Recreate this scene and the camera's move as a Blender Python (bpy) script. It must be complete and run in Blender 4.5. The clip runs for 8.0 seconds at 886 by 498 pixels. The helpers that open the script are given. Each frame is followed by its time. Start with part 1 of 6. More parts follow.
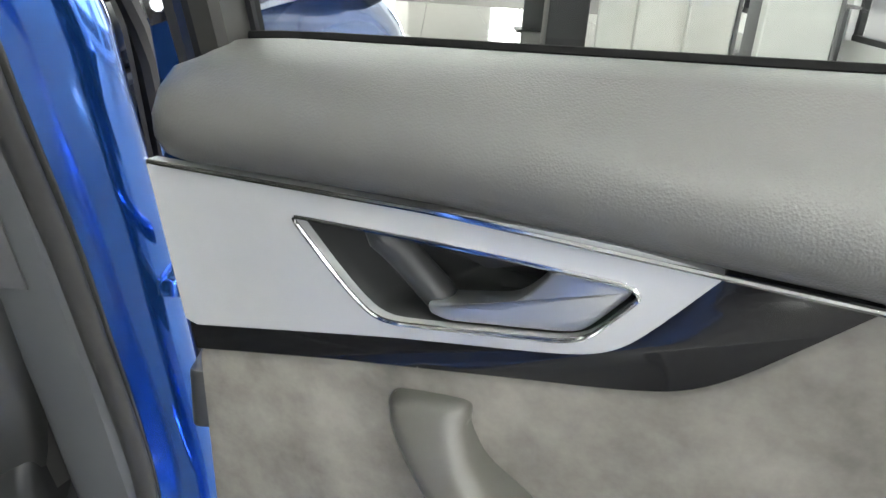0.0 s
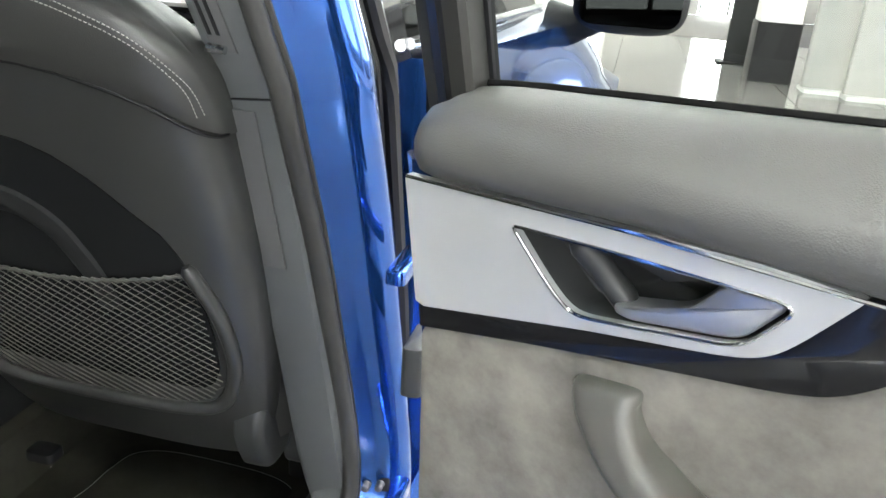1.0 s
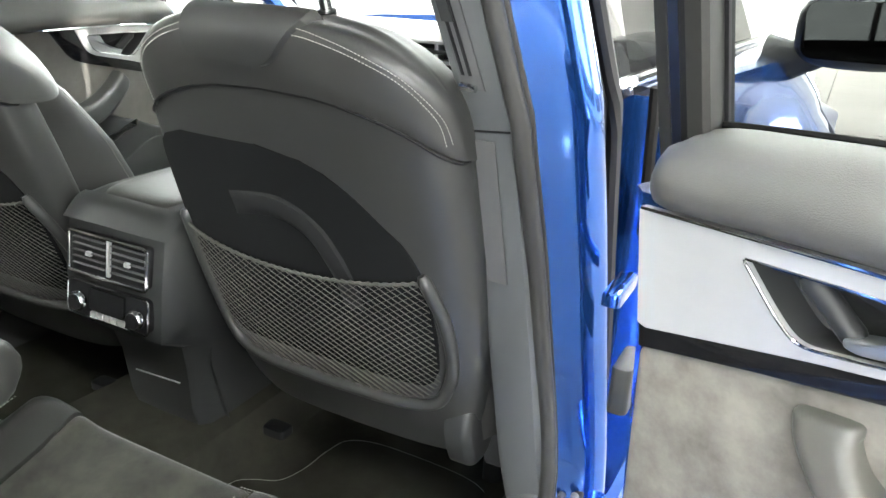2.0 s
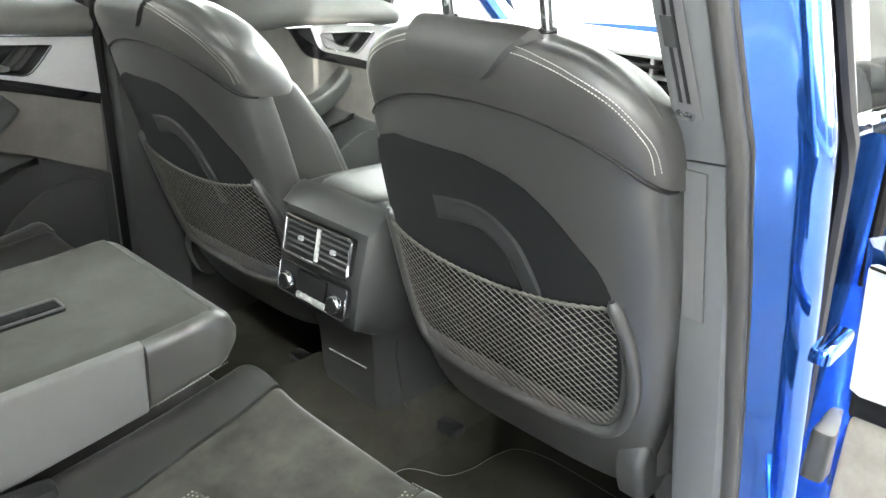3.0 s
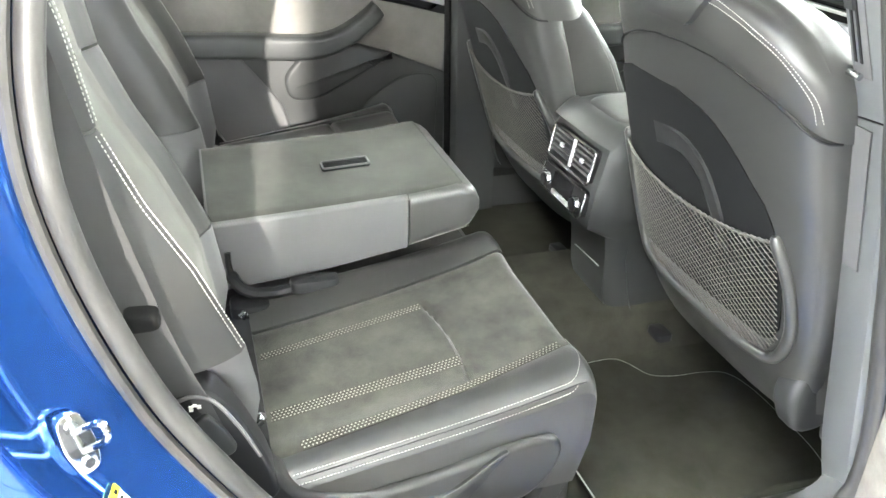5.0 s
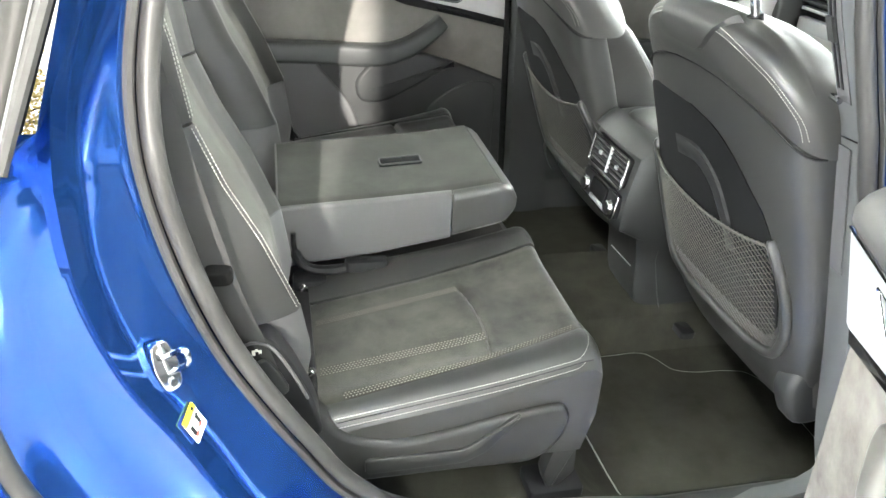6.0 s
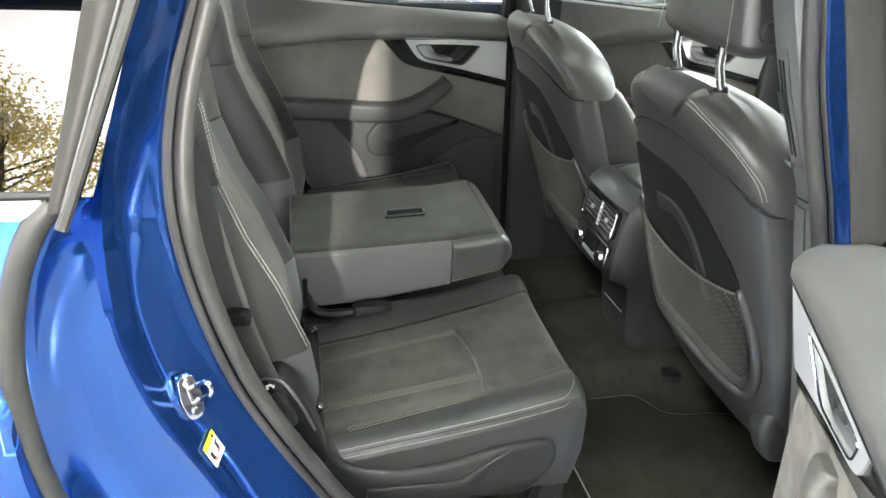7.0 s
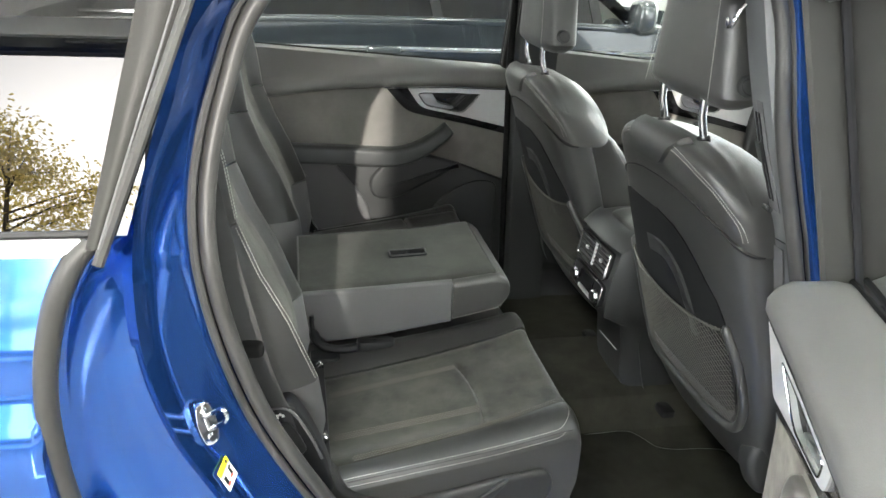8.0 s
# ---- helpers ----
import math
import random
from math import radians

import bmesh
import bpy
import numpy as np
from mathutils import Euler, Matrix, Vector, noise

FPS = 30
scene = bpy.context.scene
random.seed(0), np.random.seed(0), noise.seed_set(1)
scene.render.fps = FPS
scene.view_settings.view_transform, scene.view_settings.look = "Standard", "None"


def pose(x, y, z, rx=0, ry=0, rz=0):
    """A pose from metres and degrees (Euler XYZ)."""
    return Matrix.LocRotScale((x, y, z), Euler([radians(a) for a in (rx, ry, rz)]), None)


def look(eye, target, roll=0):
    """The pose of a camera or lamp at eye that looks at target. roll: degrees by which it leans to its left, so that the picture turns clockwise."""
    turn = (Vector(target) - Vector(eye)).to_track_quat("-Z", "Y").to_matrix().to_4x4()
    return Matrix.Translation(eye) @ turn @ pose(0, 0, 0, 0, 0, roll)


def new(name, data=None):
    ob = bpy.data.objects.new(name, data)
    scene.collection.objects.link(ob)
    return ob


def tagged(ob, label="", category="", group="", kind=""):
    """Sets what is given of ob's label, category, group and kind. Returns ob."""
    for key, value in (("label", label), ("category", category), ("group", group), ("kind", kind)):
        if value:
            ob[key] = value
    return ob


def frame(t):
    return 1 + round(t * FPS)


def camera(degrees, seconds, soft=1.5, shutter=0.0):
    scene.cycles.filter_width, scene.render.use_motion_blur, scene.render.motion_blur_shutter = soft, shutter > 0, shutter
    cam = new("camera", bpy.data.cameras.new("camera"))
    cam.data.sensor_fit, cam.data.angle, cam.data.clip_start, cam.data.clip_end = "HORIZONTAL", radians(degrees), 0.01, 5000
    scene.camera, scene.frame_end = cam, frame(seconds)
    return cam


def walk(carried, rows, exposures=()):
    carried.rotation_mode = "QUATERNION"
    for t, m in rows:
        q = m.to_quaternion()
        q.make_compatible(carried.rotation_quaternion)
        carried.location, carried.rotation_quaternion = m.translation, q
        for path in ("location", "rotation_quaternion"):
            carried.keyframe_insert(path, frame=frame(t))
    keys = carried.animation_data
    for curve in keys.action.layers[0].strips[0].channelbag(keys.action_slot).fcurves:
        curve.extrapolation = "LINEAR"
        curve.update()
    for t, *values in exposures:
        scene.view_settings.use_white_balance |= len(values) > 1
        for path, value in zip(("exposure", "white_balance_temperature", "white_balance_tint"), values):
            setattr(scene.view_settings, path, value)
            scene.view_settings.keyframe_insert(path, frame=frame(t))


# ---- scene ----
cam = camera(60.9, 8.0)
PATH = [
    (0, (1.177, -0.102, 1.32), (1.235, 1.743, 0.55), 4.1),
    (0.5, (1.156, -0.166, 1.343), (0.997, 1.681, 0.593), 4.2),
    (1, (1.166, -0.231, 1.356), (0.763, 1.582, 0.614), 4.0),
    (1.5, (1.167, -0.303, 1.383), (0.527, 1.443, 0.648), 2.8),
    (2, (1.142, -0.328, 1.381), (0.291, 1.337, 0.673), 2.6),
    (2.2, (1.119, -0.338, 1.382), (0.214, 1.301, 0.681), 3.0),
    (3.3, (1.146, -0.316, 1.411), (-0.219, 0.926, 0.641), 3.6),
    (3.5, (1.176, -0.301, 1.415), (-0.251, 0.851, 0.616), 3.4),
    (4, (1.297, -0.267, 1.429), (-0.274, 0.633, 0.579), 2.9),
    (4.5, (1.381, -0.297, 1.461), (-0.227, 0.462, 0.546), 3.4),
    (5, (1.486, -0.289, 1.492), (-0.166, 0.286, 0.522), 2.9),
    (5.2, (1.536, -0.272, 1.499), (-0.131, 0.248, 0.523), 2.8),
    (6.3, (1.713, -0.275, 1.590), (0.003, 0.101, 0.626), 3.1),
    (6.5, (1.74, -0.274, 1.608), (0.022, 0.099, 0.654), 3.3),
    (7, (1.793, -0.275, 1.629), (0.029, 0.096, 0.763), 2.9),
    (7.5, (1.839, -0.284, 1.648), (0.042, 0.084, 0.851), 2.9),
    (8, (1.872, -0.294, 1.658), (0.062, 0.081, 0.893), 3.0),
]
walk(cam, [(t, look(eye, target, roll)) for t, eye, target, roll in PATH],
     exposures=[(0, 1.1), (1.5, 1.52), (2.0, 1.82), (3.5, 2.75), (4.4, 3.08), (5.2, 3.02), (6.5, 2.13), (8.0, 1.58)])

# ---- world and large lights ----
world = bpy.data.worlds.new("showroom_sky")
scene.world = world
world.use_nodes = True
sky = world.node_tree.nodes.new("ShaderNodeTexSky")
sky.sky_type, sky.sun_disc = "NISHITA", False
sky.sun_elevation, sky.sun_rotation = radians(17), radians(102)
haze = world.node_tree.nodes.new("ShaderNodeHueSaturation")
haze.inputs["Saturation"].default_value = 0.25
world.node_tree.links.new(sky.outputs[0], haze.inputs["Color"])
world.node_tree.links.new(haze.outputs[0], world.node_tree.nodes["Background"].inputs[0])
world.node_tree.nodes["Background"].inputs[1].default_value = 0.15
sun = new("sun", bpy.data.lights.new("sun", "SUN"))
sun.data.energy, sun.data.angle, sun.data.color = 4.0, radians(0.6), (1.0, 0.95, 0.87)
sun.matrix_world = look((1.0, -0.22, 0.30), (0, 0, 0))




# ---- materials ----
def material(name, color, rough=0.5, metal=0.0, spec=0.5, coat=0.0, vary=0.12, vscale=6.0, grain=0.0, gscale=600.0,
             cell=False, bump=0.3, depth=0.0006, tint=None, rvary=0.08, sheen=0.0, coarse=0.0, cscale=40.0):
    m = bpy.data.materials.new(name)
    m.use_nodes = True
    nt = m.node_tree
    b = nt.nodes["Principled BSDF"]
    b.inputs["Roughness"].default_value = rough
    b.inputs["Metallic"].default_value = metal
    b.inputs["Specular IOR Level"].default_value = spec
    b.inputs["Coat Weight"].default_value = coat
    b.inputs["Coat Roughness"].default_value = 0.03
    b.inputs["Sheen Weight"].default_value = sheen
    tc = nt.nodes.new("ShaderNodeTexCoord")
    big = nt.nodes.new("ShaderNodeTexNoise")
    big.inputs["Scale"].default_value = vscale
    big.inputs["Detail"].default_value = 5.0
    big.inputs["Roughness"].default_value = 0.65
    nt.links.new(tc.outputs["Object"], big.inputs["Vector"])
    ramp = nt.nodes.new("ShaderNodeMapRange")
    ramp.inputs["From Min"].default_value, ramp.inputs["From Max"].default_value = 0.3, 0.7
    nt.links.new(big.outputs["Fac"], ramp.inputs["Value"])
    mix = nt.nodes.new("ShaderNodeMix")
    mix.data_type = "RGBA"
    c2 = tint or tuple(c * (1 + vary) for c in color)
    mix.inputs[6].default_value = (*(c * (1 - vary) for c in color), 1)
    mix.inputs[7].default_value = (*c2, 1)
    nt.links.new(ramp.outputs[0], mix.inputs[0])
    nt.links.new(mix.outputs[2], b.inputs["Base Color"])
    rr = nt.nodes.new("ShaderNodeMapRange")
    rr.inputs["To Min"].default_value = max(0.0, rough - rvary)
    rr.inputs["To Max"].default_value = min(1.0, rough + rvary)
    nt.links.new(big.outputs["Fac"], rr.inputs["Value"])
    nt.links.new(rr.outputs[0], b.inputs["Roughness"])
    if grain:
        g = nt.nodes.new("ShaderNodeTexVoronoi" if cell else "ShaderNodeTexNoise")
        g.inputs["Scale"].default_value = gscale
        nt.links.new(tc.outputs["Object"], g.inputs["Vector"])
        bp = nt.nodes.new("ShaderNodeBump")
        bp.inputs["Strength"].default_value = grain
        bp.inputs["Distance"].default_value = depth
        src = g.outputs["Distance" if cell else "Fac"]
        if coarse:
            g2 = nt.nodes.new("ShaderNodeTexNoise")
            g2.inputs["Scale"].default_value = cscale
            g2.inputs["Detail"].default_value = 3.0
            nt.links.new(tc.outputs["Object"], g2.inputs["Vector"])
            ad = nt.nodes.new("ShaderNodeMath")
            ad.operation = "MULTIPLY_ADD"
            ad.inputs[1].default_value = coarse
            nt.links.new(g2.outputs["Fac"], ad.inputs[0])
            nt.links.new(src, ad.inputs[2])
            src = ad.outputs[0]
        nt.links.new(src, bp.inputs["Height"])
        nt.links.new(bp.outputs[0], b.inputs["Normal"])
    return m


def glass(name, color, rough=0.0, alpha=None):
    """A thin pane: mirror on top of tinted see-through."""
    m = bpy.data.materials.new(name)
    m.use_nodes = True
    nt = m.node_tree
    nt.nodes.remove(nt.nodes["Principled BSDF"])
    tr, gl, mx, fr = (nt.nodes.new(k) for k in ("ShaderNodeBsdfTransparent", "ShaderNodeBsdfGlossy", "ShaderNodeMixShader", "ShaderNodeFresnel"))
    tr.inputs[0].default_value = (*color, 1)
    gl.inputs["Roughness"].default_value = rough
    fr.inputs["IOR"].default_value = alpha or 1.5
    nt.links.new(fr.outputs[0], mx.inputs[0])
    nt.links.new(tr.outputs[0], mx.inputs[1])
    nt.links.new(gl.outputs[0], mx.inputs[2])
    nt.links.new(mx.outputs[0], nt.nodes["Material Output"].inputs[0])
    return m


def glow(name, color, strength):
    m = bpy.data.materials.new(name)
    m.use_nodes = True
    b = m.node_tree.nodes["Principled BSDF"]
    b.inputs["Emission Color"].default_value = (*color, 1)
    b.inputs["Emission Strength"].default_value = strength
    return m


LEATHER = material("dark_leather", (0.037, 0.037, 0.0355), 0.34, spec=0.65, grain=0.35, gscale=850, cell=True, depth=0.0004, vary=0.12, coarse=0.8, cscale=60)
# same leather on the outer rear seats, their weaker light put into a darker colour
DIMLEATHER = material("dimmed_leather", (0.021, 0.021, 0.020), 0.31, spec=0.65, grain=0.4, gscale=850, cell=True, depth=0.0004, vary=0.14, coarse=0.8, cscale=60)
SOFT = material("soft_touch_trim", (0.078, 0.077, 0.073), 0.5, grain=0.4, gscale=700, cell=True, depth=0.0004, vary=0.06, coarse=0.5, cscale=90)
SHELL = material("seat_shell_plastic", (0.030, 0.0305, 0.0298), 0.36, spec=0.65, grain=0.25, gscale=1500, depth=0.0003, vary=0.06)
DARKPANEL = material("dark_fabric_panel", (0.0085, 0.009, 0.0095), 0.9, grain=0.4, gscale=1800, depth=0.0004, vary=0.1, spec=0.10)
SUEDE = material("dark_suede", (0.038, 0.0375, 0.030), 0.95, grain=0.4, gscale=1600, depth=0.0005, vary=0.58, vscale=14, spec=0.15, sheen=0.25)
# door suede for the far side: less mottled, its shade put into the colour
DIMSUEDE = material("dimmed_grey_suede", (0.108, 0.104, 0.096), 0.95, grain=0.4, gscale=1500, depth=0.0005, vary=0.16, vscale=9, spec=0.12)
DOORSUEDE = material("grey_suede", (0.134, 0.126, 0.112), 0.95, grain=0.4, gscale=1500, depth=0.0005, vary=0.36, vscale=13, spec=0.12)
FOLDFAB = material("charcoal_backrest_fabric", (0.038, 0.039, 0.034), 0.95, grain=0.5, gscale=1300, depth=0.0005, vary=0.32, vscale=8, spec=0.12, sheen=0.06)
SEATTRIM = material("black_seat_trim", (0.016, 0.016, 0.0155), 0.4, spec=0.4, grain=0.2, gscale=1500, depth=0.0003, vary=0.08)
GREYPL = material("grey_plastic", (0.080, 0.080, 0.081), 0.62, grain=0.25, gscale=1600, depth=0.0003, vary=0.05)
DARKPL = material("charcoal_plastic", (0.027, 0.028, 0.028), 0.45, grain=0.25, gscale=1500, depth=0.0003, vary=0.08, spec=0.35)
PULL = material("pull_handle_vinyl", (0.078, 0.075, 0.067), 0.42, grain=0.3, gscale=900, depth=0.0003, vary=0.08)
WIPER = material("black_sealing_rubber", (0.006, 0.006, 0.006), 0.8, spec=0.08, vary=0.1)
POST = material("window_post_vinyl", (0.032, 0.0315, 0.029), 0.55, spec=0.25, grain=0.2, gscale=1500, depth=0.0003, vary=0.08)
PILLAR = material("pillar_trim_plastic", (0.085, 0.089, 0.091), 0.45, grain=0.2, gscale=1500, depth=0.0003, vary=0.06)
BLACK = material("black_plastic", (0.010, 0.010, 0.011), 0.5, spec=0.22, vary=0.15)
BLACKGLASS = material("polished_black_cover", (0.010, 0.010, 0.011), 0.06, spec=0.5, coat=1.0, vary=0.05, rvary=0.02)
GLOSSBLACK = material("gloss_black_trim", (0.009, 0.009, 0.010), 0.14, spec=0.35, coat=0.2, vary=0.1, rvary=0.03)
ALU = material("brushed_aluminium", (0.42, 0.425, 0.43), 0.42, metal=0.3, grain=0.1, gscale=900, depth=0.0002, vary=0.05)
CHROME = material("chrome", (0.66, 0.67, 0.68), 0.10, metal=1.0, vary=0.03, rvary=0.03)
RUBBER = material("door_seal_rubber", (0.032, 0.0315, 0.030), 0.48, spec=0.32, vary=0.18, vscale=14, grain=0.2, gscale=500)
BLUE = material("blue_metallic_paint", (0.022, 0.108, 0.43), 0.11, metal=0.88, coat=1.0, vary=0.06, grain=0.04, gscale=2500, depth=0.0002, rvary=0.03)
CARPET = material("dark_carpet", (0.048, 0.0468, 0.038), 1.0, grain=1.0, gscale=1100, depth=0.002, vary=0.28, vscale=9, spec=0.05)
MAT = material("floor_mat_pile", (0.041, 0.040, 0.032), 1.0, grain=1.0, gscale=1000, depth=0.002, vary=0.28, vscale=8, spec=0.05)
ARCH = material("embossed_panel_plastic", (0.014, 0.0145, 0.015), 0.65, spec=0.25, vary=0.06)
DIMTHREAD = material("grey_thread", (0.36, 0.355, 0.33), 0.8, vary=0.1)
SURROUND = material("window_surround_vinyl", (0.020, 0.0195, 0.018), 0.45, spec=0.12, vary=0.08)
THREAD = material("white_thread", (0.40, 0.40, 0.37), 0.8, vary=0.1)
NETTING = material("elastic_net_cord", (0.075, 0.074, 0.066), 0.8, spec=0.2, vary=0.15, vscale=60)
HEADLINER = material("light_headliner_fabric", (0.45, 0.44, 0.42), 0.95, grain=0.4, gscale=1400, vary=0.06)
BELT = material("black_seat_belt_webbing", (0.03, 0.03, 0.03), 0.8, grain=0.5, gscale=900, vary=0.1)
STICKER = material("white_sticker", (0.75, 0.74, 0.70), 0.4, vary=0.04)
YELLOW = material("yellow_print", (0.75, 0.62, 0.02), 0.4, vary=0.04)
REDINK = material("red_print", (0.6, 0.08, 0.05), 0.5, vary=0.04)
WHITE = material("white_wall_paint", (0.78, 0.78, 0.76), 0.7, vary=0.04, vscale=2)
BOARD = material("matt_board_laminate", (0.42, 0.42, 0.40), 0.6, vary=0.06, vscale=3)
CEIL = material("ceiling_paint", (0.72, 0.72, 0.70), 0.8, vary=0.04, vscale=2)
TILE = material("polished_floor_tile", (0.22, 0.215, 0.205), 0.12, spec=0.45, vary=0.08, vscale=3, rvary=0.06)
GROUT = material("tile_grout", (0.2, 0.19, 0.18), 0.8)
DARKGREY = material("dark_grey_car_paint", (0.045, 0.052, 0.056), 0.2, metal=0.35, coat=1.0, vary=0.05, rvary=0.03)
WHITECAR = material("white_car_paint", (0.75, 0.76, 0.77), 0.25, coat=1.0, vary=0.03)
TYRE = material("tyre_rubber", (0.02, 0.02, 0.02), 0.85, vary=0.2)
ROOFPANE = glass("tinted_roof_glass", (0.12, 0.124, 0.12))
PANE = glass("clear_pane", (0.86, 0.90, 0.88))
SIDEPANE = glass("light_tinted_side_glass", (0.56, 0.58, 0.57))
DOORGLASS = glass("dark_side_glass", (0.05, 0.05, 0.05), alpha=1.3)
# strong light on the dashboard, put into a pale base colour
DASHGLARE = material("dashboard_glare", (0.62, 0.62, 0.60), 0.45, grain=0.2, gscale=1200, depth=0.0002, vary=0.05)
TINT = glass("privacy_glass", (0.05, 0.05, 0.05), alpha=2.2)
LEAF = material("autumn_leaves", (0.55, 0.44, 0.14), 0.7, vary=0.5, vscale=30)
SATINGREY = material("satin_grey_metal", (0.50, 0.51, 0.53), 0.30, metal=0.85, vary=0.04)
SATIN = material("satin_silver_trim", (0.62, 0.63, 0.64), 0.32, metal=0.6, vary=0.04)
BARK = material("tree_bark", (0.09, 0.07, 0.05), 0.9, vary=0.3, grain=0.6, gscale=60, depth=0.01)
nt = LEAF.node_tree
_t, _m = nt.nodes.new("ShaderNodeBsdfTranslucent"), nt.nodes.new("ShaderNodeMixShader")
_t.inputs[0].default_value = (0.75, 0.62, 0.22, 1)
_m.inputs[0].default_value = 0.6
nt.links.new(nt.nodes["Principled BSDF"].outputs[0], _m.inputs[1])
nt.links.new(_t.outputs[0], _m.inputs[2])
nt.links.new(_m.outputs[0], nt.nodes["Material Output"].inputs[0])
LAMPGLOW = glow("lamp_diffuser", (0.96, 1.0, 0.94), 46.0)
SKYNORTH = glow("bright_front_sky", (0.95, 1.0, 0.97), 8.0)
MIRROR = material("mirror_glass", (0.020, 0.021, 0.020), 0.02, metal=1.0, vary=0.02, rvary=0.01)
SKYGLOW = glow("bright_overcast_sky", (0.95, 0.98, 1.0), 2.7)
# fill glow added behind the south opening to brighten the seat backs
SOUTHFILL = glow("south_fill_glow", (0.97, 0.98, 1.0), 4.8)
SCREEN = material("dark_screen_glass", (0.012, 0.012, 0.013), 0.08, coat=0.5)


def perforated(name, base, dot, pitch, size):
    """Suede with rows of small light dots, laid out on the surface's own uv in metres."""
    m = material(name, base, 0.92, grain=0.4, gscale=1600, vary=0.25, vscale=11, spec=0.15)
    nt = m.node_tree
    b = nt.nodes["Principled BSDF"]
    old = b.inputs["Base Color"].links[0].from_socket
    uv = nt.nodes.new("ShaderNodeUVMap")
    sc = nt.nodes.new("ShaderNodeVectorMath")
    sc.operation = "SCALE"
    sc.inputs[3].default_value = 1.0 / pitch
    nt.links.new(uv.outputs[0], sc.inputs[0])
    sep = nt.nodes.new("ShaderNodeSeparateXYZ")
    nt.links.new(sc.outputs[0], sep.inputs[0])

    def math_node(op, a, bb=None, value=None):
        n = nt.nodes.new("ShaderNodeMath")
        n.operation = op
        nt.links.new(a, n.inputs[0])
        if bb is not None:
            nt.links.new(bb, n.inputs[1])
        elif value is not None:
            n.inputs[1].default_value = value
        return n.outputs[0]
    row = math_node("FLOOR", sep.outputs[1])
    odd = math_node("MULTIPLY", math_node("MODULO", row, value=2.0), value=0.5)
    fx = math_node("SUBTRACT", math_node("FRACT", math_node("ADD", sep.outputs[0], odd)), value=0.5)
    fy = math_node("SUBTRACT", math_node("FRACT", sep.outputs[1]), value=0.5)
    d = math_node("ADD", math_node("MULTIPLY", fx, fx), math_node("MULTIPLY", fy, fy))
    hit = math_node("LESS_THAN", d, value=size * size)
    mx = nt.nodes.new("ShaderNodeMix")
    mx.data_type = "RGBA"
    nt.links.new(hit, mx.inputs[0])
    nt.links.new(old, mx.inputs[6])
    mx.inputs[7].default_value = (*dot, 1)
    nt.links.new(mx.outputs[2], b.inputs["Base Color"])
    return m


PERF = perforated("perforated_suede", (0.055, 0.053, 0.044), (0.25, 0.245, 0.215), 0.0062, 0.26)


